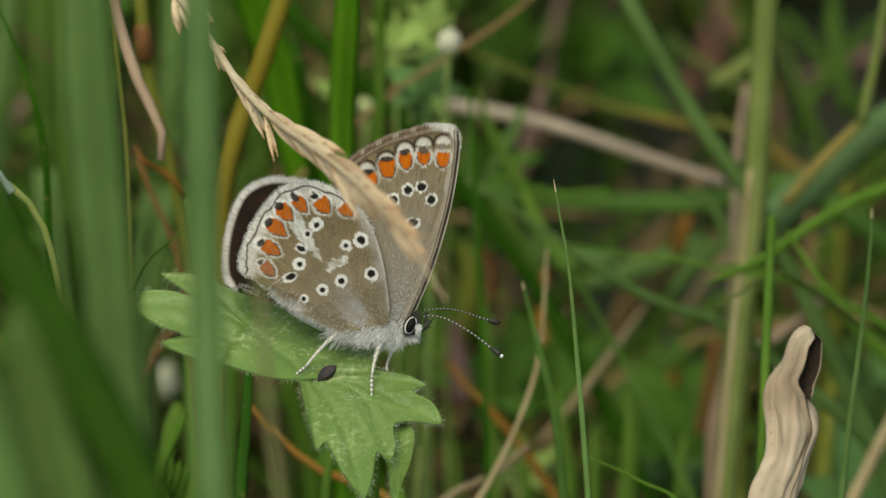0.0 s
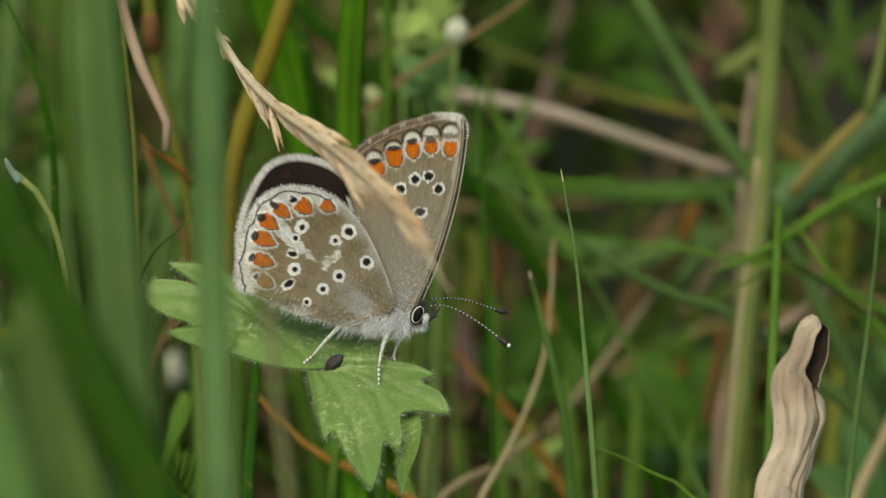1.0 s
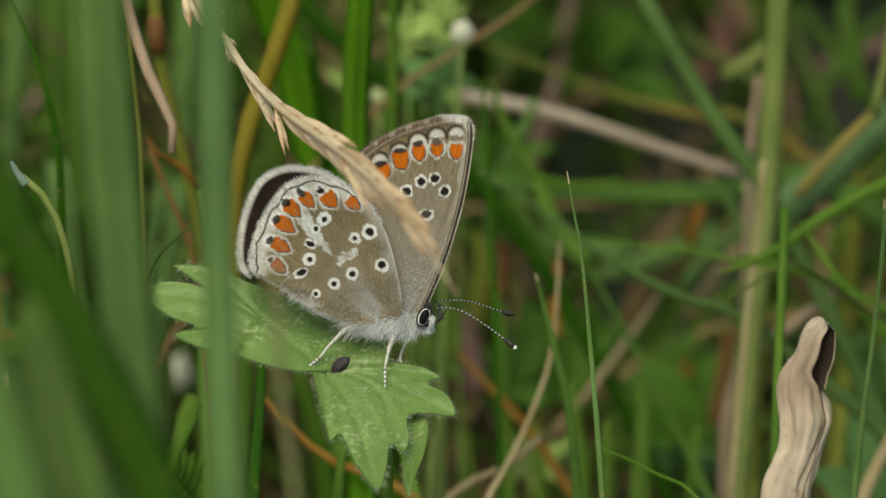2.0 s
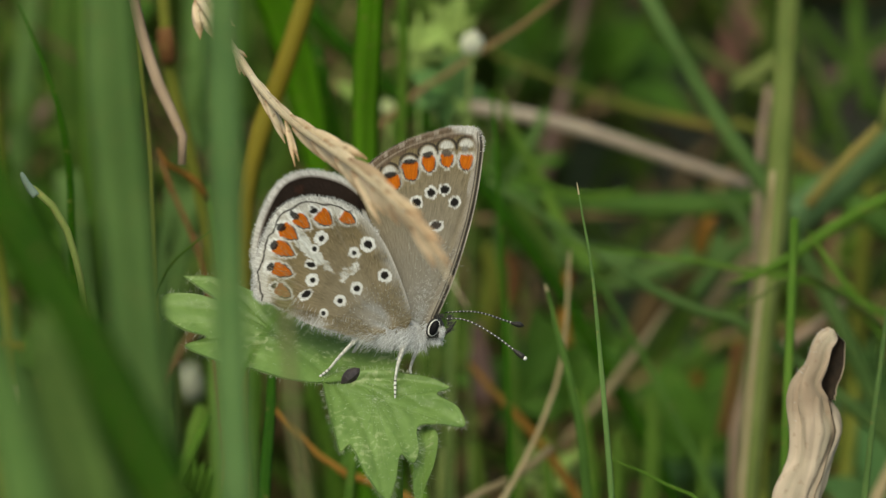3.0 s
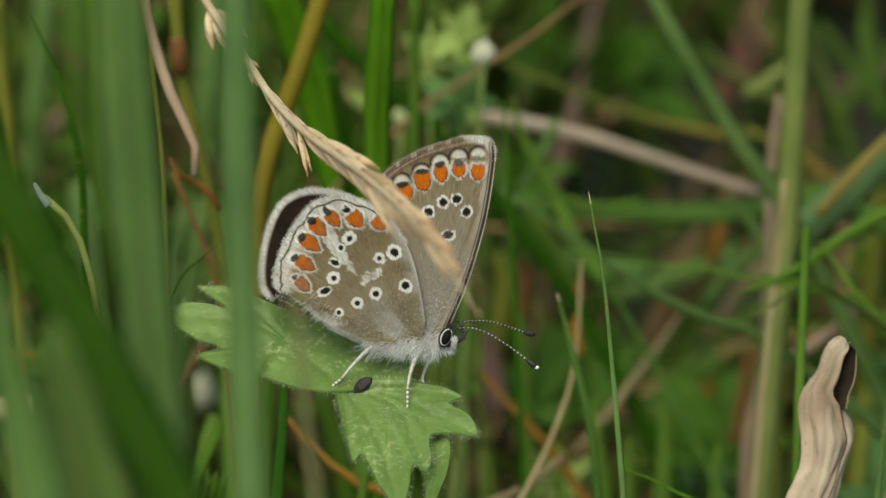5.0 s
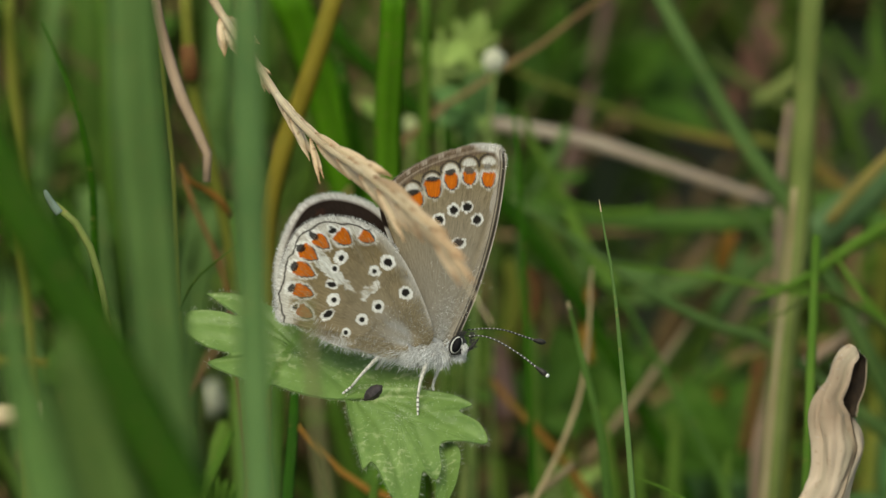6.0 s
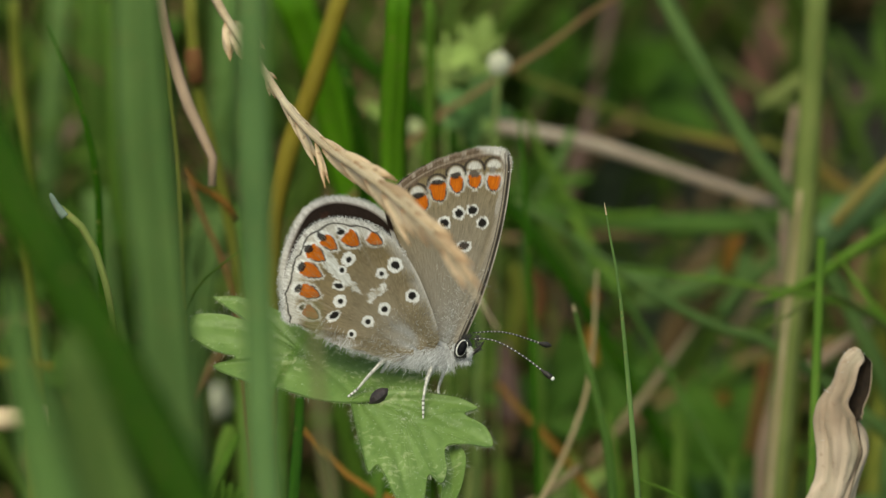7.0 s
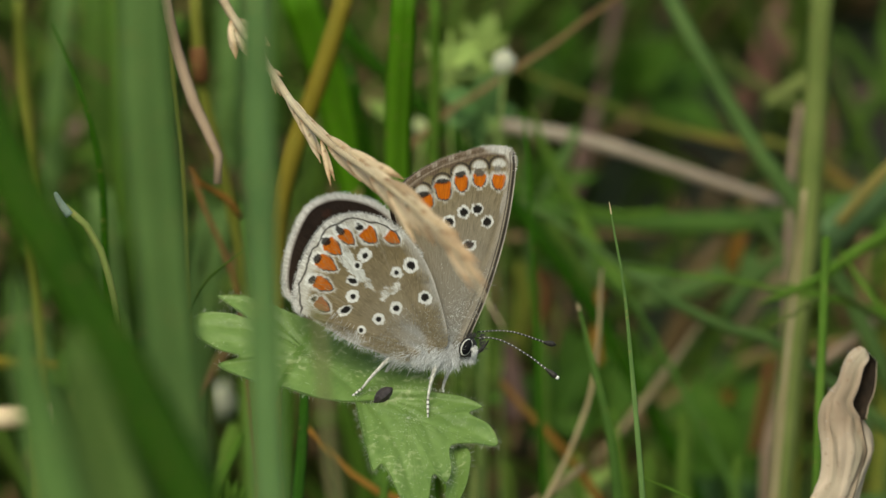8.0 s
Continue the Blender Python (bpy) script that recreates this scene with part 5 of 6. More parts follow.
def build_dry_leaf():
    ob = thing("dry_leaf", "curled dry tan leaf with a dark hollow fold", "leaf")
    line = [(23.81, 2.88, 75.06), (24.06, 4.41, 78.85), (24.71, 5.33, 81.12), (24.96, 6.25, 83.4), (24.91, 7.17, 85.68), (25.77, 7.93, 87.57), (26.06, 8.45, 88.86), (26.18, 8.7, 89.47), (26.26, 8.88, 89.92), (26.43, 9.04, 90.3)]
    half = [1.8, 1.75, 1.5, 1.78, 1.62, 1.38, 1.22, 1.1, 0.82, 0.3]
    rows, cols = 60, 64
    c = spline(line, rows)
    far = np.r_[0, np.cumsum(np.linalg.norm(np.diff(np.array(line), axis=0), axis=1))]
    h = np.interp(np.linspace(0, 1, rows), far / far[-1], half)
    right = np.array((1.0, 0, 0))
    tang = np.gradient(c, axis=0)
    outer, inner, uvs, faces = [], [], [], []
    for i in range(rows):
        s = i / (rows - 1)
        d = Vector(tang[i]).normalized()
        side = np.array((Vector(right) - d * d.x).normalized())
        depth = np.array(d.cross(Vector(side)).normalized())
        if depth @ np.array(SIGHT) < 0:
            depth = -depth
        # rolled: the gap between its edges faces the light in the upper half and closes lower down
        gap = radians(-40) + radians(138) * math.exp(-((s - 0.84) / 0.125) ** 6)
        mid = radians(-26)
        for k in range(cols):
            x = k / (cols - 1)
            a = mid + gap / 2 + (2 * math.pi - gap) * x
            crease = 0.26 * noise.noise((math.cos(a) * 1.3, math.sin(a) * 1.3, s * 3.0)) + 0.16 * noise.noise((math.cos(a) * 3, math.sin(a) * 3, s * 6 + 5.0)) - 0.12 * x
            r = h[i] * (1 + crease * 1.1 + 0.085 * math.sin(4 * a + 5 * s) + 0.02 * math.sin(13 * a + 9 * s) + 0.05 * noise.noise((a * 3, 7.0, s * 14)))
            for fold, wander in ((0.72, 0.07), (0.89, -0.06)):
                r *= 1 - 0.2 * math.exp(-((x - fold - wander * math.sin(6 * s + fold * 9)) / 0.05) ** 2)
            r *= 1 + 0.2 * math.exp(-((s - 0.58) / 0.09) ** 2) * max(0, math.cos(a)) - 0.25 * math.exp(-((s - 0.42) / 0.08) ** 2) * max(0, -math.sin(a + 0.3))
            q = side * math.cos(a) * r + depth * math.sin(a) * r * 0.6
            curl = 0.0 if x > 0.06 else (0.06 - x) * 4
            outer.append(c[i] + q * (1 + curl))
            inner.append(c[i] + q * (0.94 + curl))
            uvs.append((x * 0.7, s * 3))
    n = rows * cols
    for i in range(rows - 1):
        for k in range(cols - 1):
            a = i * cols + k
            faces.append((a, a + 1, a + cols + 1, a + cols))
    part("outer_skin", mesh_of("outer_skin", outer, faces, WITHERED, uvs), ob)
    # The inner skin carries the hollow's shade as painted dark brown.
    part("inner_skin", mesh_of("inner_skin", inner, [f[::-1] for f in faces], INNER_SHADE, uvs), ob, "inner side with the hollow's shade painted dark brown")
    rnd = random.Random(31)
    pieces = []
    for k in range(120):
        i, j = int(rows * (1 - 0.45 * rnd.random() ** 1.4)) - 1, rnd.randrange(cols)
        p = outer[i * cols + j]
        way = Vector(p - c[i]) + Vector((rnd.gauss(0, 0.4), 0, rnd.gauss(0.3, 0.4)))
        pieces.append(hair_data(p, way, rnd.uniform(0.1, 0.25), 0.03))
    v, f, u = joined(pieces)
    part("fuzz", mesh_of("fuzz", v, f, FRINGE, u), ob, "short pale fuzz", "stuff")
    v, f, u = tube_data(rooted([line[1], line[0]]), [0.9, 0.6, 0.5, 0.5], steps=16)
    part("stalk", mesh_of("stalk", v, f, PINKSTRAW, u), ob)
    settle(ob, line[0])


build_dry_leaf()


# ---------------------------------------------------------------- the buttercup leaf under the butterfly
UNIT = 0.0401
PERCH = Matrix.Translation(Vector((-3.77, -2.24, 94.46)) * MM) @ pose(0, 0, 0, -TILT)


def lie(z):
    """How far the leaf's surface lies behind the butterfly's middle at the height z on its slope."""
    return 0.9 * (z + 2.6)


def lobe_mesh(name, outline, centre, rise, seed, hairs, ribs_to):
    """One lobe of the leaf, with thickness and fine hairs on its edge."""
    g, faces, uv, rim = fan_grid(outline, centre, 22, 260)
    n = len(g)
    x, z = g[:, 0] * UNIT, g[:, 1] * UNIT
    wave = np.array([0.55 * noise.noise((a * 0.35, b * 0.35, seed)) + 0.16 * noise.noise((a * 1.2, b * 1.2, seed)) for a, b in zip(x, z)])
    # the blade sinks along its main veins and swells between them
    d = np.min([gap_to(g[:, 0], g[:, 1], line) for line in ribs_to], axis=0) * UNIT
    ribs = 0.14 * np.exp(-(d / 0.3) ** 2) - 0.09 * np.sin(np.clip(d / 1.1, 0, 1) * math.pi)
    y = lie(z) + rise + wave + ribs - 0.5 * uv[:, 1] ** 2
    top = np.stack([x, y, z], 1)
    low = top + np.array((0, 0.1, -0.08))
    edge = [((21 * 260) + k, (21 * 260) + (k + 1) % 260) for k in range(260)]
    allf = faces + [tuple(i + n for i in f[::-1]) for f in faces] + [(a, a + n, b + n, b) for a, b in edge]
    me = mesh_of(name, np.vstack([top, low]), allf, LEAF, np.vstack([uv, uv]))
    rnd = random.Random(int(seed * 10))
    pieces = []
    c = np.array(centre)
    for k in range(hairs):
        i = rnd.randrange(260)
        p = top[21 * 260 + i]
        out = rim[i] - c
        out = out / np.linalg.norm(out)
        tang = rim[(i + 2) % 260] - rim[i - 2]
        nrm = np.array((tang[1], -tang[0])) / max(np.linalg.norm(tang), 1e-6)
        if nrm @ out < 0:
            nrm = -nrm
        pieces.append(hair_data(p, (nrm[0] + rnd.uniform(-0.5, 0.5), rnd.uniform(-0.4, 0.2), nrm[1] + rnd.uniform(-0.5, 0.5)), rnd.uniform(0.18, 0.5), 0.013,
                                (rnd.uniform(-0.2, 0.2), 0, -0.15)))
    for k in range(hairs * 2):
        i = rnd.randrange(n)
        pieces.append(hair_data(top[i], (rnd.uniform(-0.8, 0.8), -0.5, rnd.uniform(-0.9, 0.4)), rnd.uniform(0.12, 0.3), 0.014))
    return me, pieces


def build_perch():
    ob = thing("buttercup_leaf", "hairy lobed green buttercup leaf with pale mined blotches", "leaf", at=PERCH)
    lobes = (
        ([(-162, -78), (-150, -130), (-138, -172), (-128, -202), (-113, -190), (-98, -210), (-78, -248), (-45, -286), (-30, -252), (-22, -208), (0, -222), (10, -200),
          (8, -160), (45, -154), (90, -158), (78, -124), (42, -102), (64, -91), (32, -74), (-10, -67), (-70, -60), (-130, -64)], (-68, -110), 0.0, 1.3, 420,
         (((-150, -72), (-90, -150), (-45, -286)), ((-150, -72), (-50, -110), (0, -222)), ((-150, -72), (-40, -95), (90, -158)), ((-150, -72), (-138, -140), (-128, -202)), ((-90, -78), (-10, -78), (64, -91)))),
        ([(-412, 106), (-365, 106), (-315, 90), (-260, 68), (-200, 48), (-120, 18), (-55, -14), (-24, -52), (-50, -76), (-110, -78), (-170, -82), (-230, -74), (-290, -56), (-345, -44), (-406, -18),
          (-368, -2), (-410, 12), (-448, 38), (-444, 72), (-395, 75), (-355, 66), (-382, 85)], (-245, 0), 0.12, 2.7, 260,
         (((-150, -72), (-290, 30), (-448, 55)), ((-210, -20), (-310, -10), (-406, -18)), ((-250, 10), (-330, 80), (-412, 106)))),
        ([(10, -145), (42, -170), (38, -220), (22, -260), (10, -298), (0, -260), (4, -200)], (21, -200), 1.2, 5.5, 60, (((20, -150), (22, -210), (10, -296)),)))
    fuzz = []
    for outline, centre, rise, seed, hairs, ribs_to in lobes:
        me, pieces = lobe_mesh("lobe", outline, centre, rise, seed, hairs, ribs_to)
        part("lobe", me, ob)
        fuzz += pieces
    v, f, u = joined(fuzz)
    part("leaf_hair", mesh_of("leaf_hair", v, f, LEAF_HAIR, u), ob, "fine pale hairs on the leaf edge", "stuff")
    start = Vector((-2.2, lie(-3.4) + 0.6, -3.4))
    down = (PERCH.to_3x3().inverted() @ Vector((0, 0, -1))).normalized()
    v, f, u = tube_data([start, start + Vector((0.6, 2.2, -1.0)), start + Vector((1.0, 3.2, -3)) + down * 8, start + down * 50, start + Vector((2, 0, 0)) + down * 97], [0.4, 0.45, 0.5, 0.55, 0.6], steps=30)
    part("leaf_stalk", mesh_of("leaf_stalk", v, f, GREEN, u), ob)
    # a dark seed lying on the leaf
    rows = [(0, 0.05), (0.12, 0.4), (0.35, 0.85), (0.6, 0.95), (0.85, 0.62), (1, 0.08)]
    verts, uvs, faces = [], [], []
    for s, r in rows:
        for k in range(7):
            g = 2 * math.pi * k / 7
            verts.append(((s - 0.5) * 1.75, math.cos(g) * r * 0.42, math.sin(g) * r * 0.52))
            uvs.append((k / 7, s))
    for i in range(len(rows) - 1):
        for k in range(7):
            a, b = i * 7 + k, i * 7 + (k + 1) % 7
            faces.append((a, b, b + 7, a + 7))
    z = -(661 - 590) * UNIT
    thing("seed", "small dark pointed seed lying on the leaf", "seed", at=PERCH @ pose((578 - 690) * UNIT * MM, (lie(z) - 0.45) * MM, z * MM, 0, -38, 0),
          mesh=mesh_of("seed", verts, faces, SEED, uvs, smooth=False))


build_perch()


# ---------------------------------------------------------------- the butterfly
WHITE, BLACK, FIRE = (0.7, 0.71, 0.7), (0.012, 0.01, 0.009), (0.44, 0.105, 0.006)


def ripple(x, y, scale, seed):
    """Smooth irregular values between about -1 and 1."""
    r = np.random.RandomState(seed)
    out = np.zeros_like(x)
    for k in range(7):
        a, b, c = r.uniform(-1, 1), r.uniform(-1, 1), r.uniform(0, 6.28)
        out += np.sin((a * x + b * y) * scale * (1 + 0.35 * k) + c)
    return out / 3.5


def lay(col, mask, colour, strength=1.0):
    m = (np.clip(mask, 0, 1) * strength)[:, None]
    col[:] = col * (1 - m) + np.array(colour) * m


def oval(x, y, at, a, b, angle, seed, rag=0.14, point=0.0):
    """1 inside a ragged oval, 0 outside, with a soft edge of about a unit."""
    c, s = math.cos(angle), math.sin(angle)
    u, v = (x - at[0]) * c + (y - at[1]) * s, -(x - at[0]) * s + (y - at[1]) * c
    d = np.sqrt((u / a) ** 2 + (v / (b * np.clip(1 + point * u / a, 0.25, 2))) ** 2)
    d += rag * ripple(x, y, 0.22, seed) * 0.7 + rag * ripple(x, y, 0.7, seed + 9) * 0.5
    return (1 - d) * min(a, b) / 2.0 + 0.5


def eyespot(col, x, y, at, ring, pupil, stretch=1.0, angle=0.0, seed=1, dark=BLACK):
    lay(col, oval(x, y, at, ring * 0.68 * stretch, ring * 0.68, angle, seed, 0.2), WHITE, 0.92)
    lay(col, oval(x, y, at, pupil * 0.88 * (1 + (stretch - 1) * 1.6), pupil * 0.88, angle, seed + 3, 0.22), dark)


def flame(col, x, y, at, long, wide, cap, cap_size, seed, fade=0.0, point=1.4, halo=0.7, cap_tone=BLACK):
    """An orange mark: pointed towards the body with a thin dark edge there, a pale halo, and a dark cap towards the margin."""
    way = math.atan2(cap[1] - at[1], cap[0] - at[0])
    c, s = math.cos(way), math.sin(way)
    u, v = (x - at[0]) * c + (y - at[1]) * s, -(x - at[0]) * s + (y - at[1]) * c
    rag = 1.1 * ripple(x, y, 0.2, seed) + 0.8 * ripple(x, y, 0.65, seed + 5)
    out = np.clip((u / long + 1) / 2, 0, 1)
    half = wide * (1 - (1 - np.clip(out / 0.6, 0, 1)) ** point) ** (1 / point) * (1 - 0.25 * np.clip((out - 0.75) / 0.25, 0, 1) ** 2)
    inside = np.minimum(np.minimum(half - np.abs(v), long - u), u + long) + rag
    lay(col, (inside + 6) / 4, WHITE, halo)
    if cap_size:
        lay(col, oval(x, y, cap, cap_size[0] * 1.75, cap_size[1] * 1.75, way, seed + 1, 0.2), WHITE, 0.85)
    inner = np.clip((0.8 - out) / 0.25, 0, 1)
    lay(col, (inside + 0.6) / 1.4, BLACK, 0.9 * inner)
    tone = np.array(FIRE) * (1 - fade) + np.array((0.3, 0.13, 0.08)) * fade
    lay(col, (inside - 2.0 * inner) / 1.4, tone)
    lay(col, np.clip((inside - 4.5) / 5, 0, 1) * np.clip(1 - np.abs(v) / wide, 0, 1), tone * np.array((1.12, 1.3, 1.1)), 0.5)
    if cap_size:
        lay(col, oval(x, y, cap, cap_size[0], cap_size[1], way, seed + 6, 0.28), cap_tone, 0.95)


def wing_mesh(name, outline, base, paint, upper, near, rings=150, around=420, bulge=0.25):
    """A wing as two skins, underside pattern on one and brown upperside on the other, with the colours stored on its points."""
    g, faces, uv, rim = fan_grid(outline, base, rings, around, closed=False)
    x, y = g[:, 0], g[:, 1]
    depth = -bulge * np.sin(np.clip(uv[:, 1], 0, 1) * math.pi) * (1 if near else -1)
    veins = 0.035 * np.cos(uv[:, 0] * 2 * math.pi * 9) * uv[:, 1]
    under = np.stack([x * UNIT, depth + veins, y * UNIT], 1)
    over = under + np.array((0, 0.05 if near else -0.05, 0))
    cu = np.zeros((len(x), 3))
    co = np.zeros((len(x), 3))
    paint(cu, x, y, uv[:, 0], uv[:, 1])
    upper(co, x, y, uv[:, 0], uv[:, 1])
    n = len(x)
    f = [q if near else q[::-1] for q in faces]
    me = mesh_of(name, np.vstack([under, over]), f + [tuple(i + n for i in q[::-1]) for q in f], WING, np.vstack([uv, uv]))
    layer = me.color_attributes.new("pattern", "FLOAT_COLOR", "POINT")
    rgba = np.ones((2 * n, 4), np.float32)
    rgba[:, :3] = np.clip(np.vstack([cu, co]), 0, 1)
    layer.data.foreach_set("color", rgba.ravel())
    return me, rim


def fringe_mesh(rim, base, start, end, length, depth, seed, density=3, inset=9, width=0.026):
    """White scale hairs along the margin, in ranks."""
    rnd = random.Random(seed)
    pieces = []
    n = len(rim)
    for i in range(int(start * n), int(end * n)):
        t = rim[min(i + 3, n - 1)] - rim[max(i - 3, 0)]
        nrm = np.array((t[1], -t[0])) / max(np.linalg.norm(t), 1e-6)
        if nrm @ (rim[i] - np.array(base)) < 0:
            nrm = -nrm
        for k in range(density):
            p = rim[i] - nrm * rnd.uniform(0, inset)
            w = nrm + np.array((rnd.gauss(0, 0.11), rnd.gauss(0, 0.11)))
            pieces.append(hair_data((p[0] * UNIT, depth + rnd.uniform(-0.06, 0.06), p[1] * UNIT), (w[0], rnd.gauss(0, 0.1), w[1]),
                                    length * rnd.uniform(0.55, 1.1), width))
    return joined(pieces)


def tan_ground(col, x, y, u, v, base_grey):
    """The warm grey-brown ground of the underside, paler and dusted grey-blue towards the body."""
    n1, n2 = ripple(x, y, 0.035, 5), ripple(x, y, 0.16, 8)
    col[:] = np.array((0.19, 0.147, 0.08)) * (1 + 0.1 * n1 + 0.06 * n2)[:, None]
    lay(col, 1 - v / base_grey, (0.3, 0.27, 0.22), 0.7)
    lay(col, (0.3 - v) / 0.2 * (0.7 + 0.3 * n2), (0.33, 0.34, 0.35), 0.85)


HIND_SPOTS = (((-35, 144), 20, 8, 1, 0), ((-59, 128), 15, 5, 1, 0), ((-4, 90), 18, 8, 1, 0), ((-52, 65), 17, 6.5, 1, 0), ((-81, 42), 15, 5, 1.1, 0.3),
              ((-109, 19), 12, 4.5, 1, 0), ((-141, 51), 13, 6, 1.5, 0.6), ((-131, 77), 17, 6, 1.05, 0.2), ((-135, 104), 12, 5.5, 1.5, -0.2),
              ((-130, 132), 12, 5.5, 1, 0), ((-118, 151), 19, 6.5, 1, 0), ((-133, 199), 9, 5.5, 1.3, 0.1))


def hind_under(col, x, y, u, v):
    tan_ground(col, x, y, u, v, 0.75)
    # pale streak from the margin to the middle
    lay(col, oval(x, y, (-134, 124), 42, 9, radians(-38), 21, 0.4), (0.62, 0.64, 0.63), 0.8)
    lay(col, oval(x, y, (-148, 150), 22, 8, radians(-45), 23, 0.4), (0.62, 0.64, 0.63), 0.75)
    lay(col, oval(x, y, (-104, 101), 15, 3.5, radians(-44), 26, 0.3), (0.6, 0.6, 0.58), 0.7)
    lay(col, oval(x, y, (-68, 93), 17, 9, radians(35), 24, 0.6), WHITE, 0.75)
    lay(col, oval(x, y, (-60, 101), 6, 12, radians(-30), 25, 0.5), WHITE, 0.6)
    lay(col, oval(x, y, (-66, 94), 6, 3, radians(10), 27, 0.3), (0.3, 0.25, 0.17), 0.6)
    edge = gap_to(x, y, HIND[2:8])
    lay(col, (26 - edge) / 20, (0.38, 0.375, 0.36), 0.7)
    lay(col, (5 - edge) / 3, (0.46, 0.44, 0.4), 0.7)
    m = gap_to(x, y, HIND[7:18])
    # the veins show as thin pale lines in the outer half
    ray = np.abs(((np.arctan2(y, x) * 9.5 / math.pi + 0.25) % 1) - 0.5)
    lay(col, (1.1 - ray * np.hypot(x, y) * 0.33 / 1.6) * np.clip((v - 0.5) / 0.3, 0, 1), (0.45, 0.42, 0.36), 0.35)
    lay(col, (36 - m) / 12, (0.58, 0.575, 0.55), 0.75)
    for k, (spot, long, wide, cap, cap_size, fade) in enumerate((
            ((-71, 187), 15, 12, (-90, 197), None, 0), ((-113, 186), 16.5, 15.5, (-133, 201), (7.5, 5), 0), ((-152, 178), 17, 12.5, (-167, 190), (9.5, 6.5), 0),
            ((-174, 158), 18, 14, (-189, 168), (8, 8), 0), ((-182, 128), 20, 14, (-201, 136), (7.5, 8), 0), ((-184, 91), 19.5, 13.5, (-206, 98), (7, 8), 0),
            ((-181, 54), 16, 12, (-199, 64), (5, 5), 0.65))):
        flame(col, x, y, spot, long, wide, cap, cap_size, 40 + 11 * k, fade)
    lay(col, (9 - m) / 2, (0.62, 0.615, 0.6), 0.95)
    lay(col, (8 - m) / 2 * (np.cos(u * 2 * math.pi * 30) > 0.7) * (x < -62), (0.25, 0.23, 0.21), 0.5)
    lay(col, 1.7 - np.abs(m - 11 - 2.2 * np.cos(u * 2 * math.pi * 15) - 1.2 * ripple(x, y, 0.2, 3)) / 1.3, (0.03, 0.026, 0.024), 0.92 * (x < -62))
    for k, (at, ring, pupil, stretch, ang) in enumerate(HIND_SPOTS):
        eyespot(col, x, y, at, ring, pupil, stretch, ang, 130 + 7 * k)
    lay(col, np.clip((u - 0.76) / 0.08, 0, 1) * np.clip((v - 0.55) / 0.4, 0, 1), (0.56, 0.55, 0.52), 0.8)



def fore_under(col, x, y, u, v):
    tan_ground(col, x, y, u, v, 0.85)
    lay(col, np.clip(1.25 - v * 1.3, 0, 1), (0.29, 0.27, 0.235), 0.7)
    col *= 0.92
    m, c = gap_to(x, y, FORE[5:14]), gap_to(x, y, FORE[:6])
    lay(col, oval(x, y, (103, 272), 22, 5, radians(76), 331, 0.35), (0.48, 0.46, 0.43), 0.6)
    for k, (spot, long, wide, moon, bar, tone) in enumerate((
            ((-62, 250), 14, 15, (-67, 269), (5.5, 11), BLACK), ((-36, 269), 14.5, 15.5, (-41, 288), (5.5, 12), BLACK), ((-4, 290), 17, 16, (-6, 305), (5.5, 13), BLACK),
            ((28, 304), 15.5, 13.5, (27, 323), (6, 9.5), (0.03, 0.025, 0.02)), ((60, 310), 13, 12.5, (60, 332), (7, 9), (0.09, 0.075, 0.06)), ((94, 306), 14.5, 13, (95, 335), None, BLACK))):
        arc = np.hypot(x - moon[0], y - moon[1])
        way = math.hypot(moon[0] - spot[0], moon[1] - spot[1])
        out = ((x - moon[0]) * (moon[0] - spot[0]) + (y - moon[1]) * (moon[1] - spot[1])) / way
        lay(col, (15 - arc) / 4 * np.clip((out + 2) / 5, 0, 1), (0.58, 0.58, 0.56), 0.85)
        lay(col, (1.9 - np.abs(arc - 17.5) / 1.5) * np.clip((out + 5) / 4, 0, 1), (0.03, 0.025, 0.022), 0.95)
        top = (spot[0] + (moon[0] - spot[0]) / way * (long + 1), spot[1] + (moon[1] - spot[1]) / way * (long + 1))
        flame(col, x, y, spot, long, wide, top, None, 240 + 13 * k, 0.0, 1.9, 0.3 if k < 3 else 0.6)
        if bar:
            lay(col, oval(x, y, top, bar[0], bar[1], math.atan2(top[1] - spot[1], top[0] - spot[0]), 246 + 13 * k, 0.25), tone, 0.95)
    lay(col, oval(x, y, (94, 331), 6, 6, 0, 330, 0.4), (0.2, 0.19, 0.18), 0.8)
    for k, (at, ring, pupil, stretch, ang) in enumerate((
            ((6, 236), 17, 8, 1.1, 0.2), ((32, 254), 17, 8.5, 1, 0), ((56, 259), 16, 8.5, 1, 0), ((74, 236), 16, 8.5, 1.05, 1.0),
            ((41, 195), 14, 8, 1.35, 0.15), ((-10, 218), 15, 8, 1, 0))):
        eyespot(col, x, y, at, ring, pupil, stretch, ang, 350 + 7 * k, (0.05, 0.04, 0.035) if k == 4 else BLACK)
    # outer margin: brown with a paler line, white at the tip
    lay(col, (20 - m + 2.5 * np.cos(u * 2 * math.pi * 26)) / 3, (0.115, 0.08, 0.055), 0.92)
    lay(col, 1.5 - np.abs(m - 12) / 1.6, (0.33, 0.28, 0.23), 0.6)
    lay(col, (9 - m) / 2 * (np.cos(u * 2 * math.pi * 26) > 0.55), (0.4, 0.35, 0.3), 0.7)
    lay(col, (4 - m) / 2, (0.3, 0.25, 0.2), 0.5)
    lay(col, (17 - m) / 5 * np.clip((x - 70) / 30, 0, 1), (0.6, 0.59, 0.57), 0.9)
    # front edge: pale, with dark lines inside it
    lay(col, (22 - c) / 9, (0.38, 0.34, 0.29), 0.6)
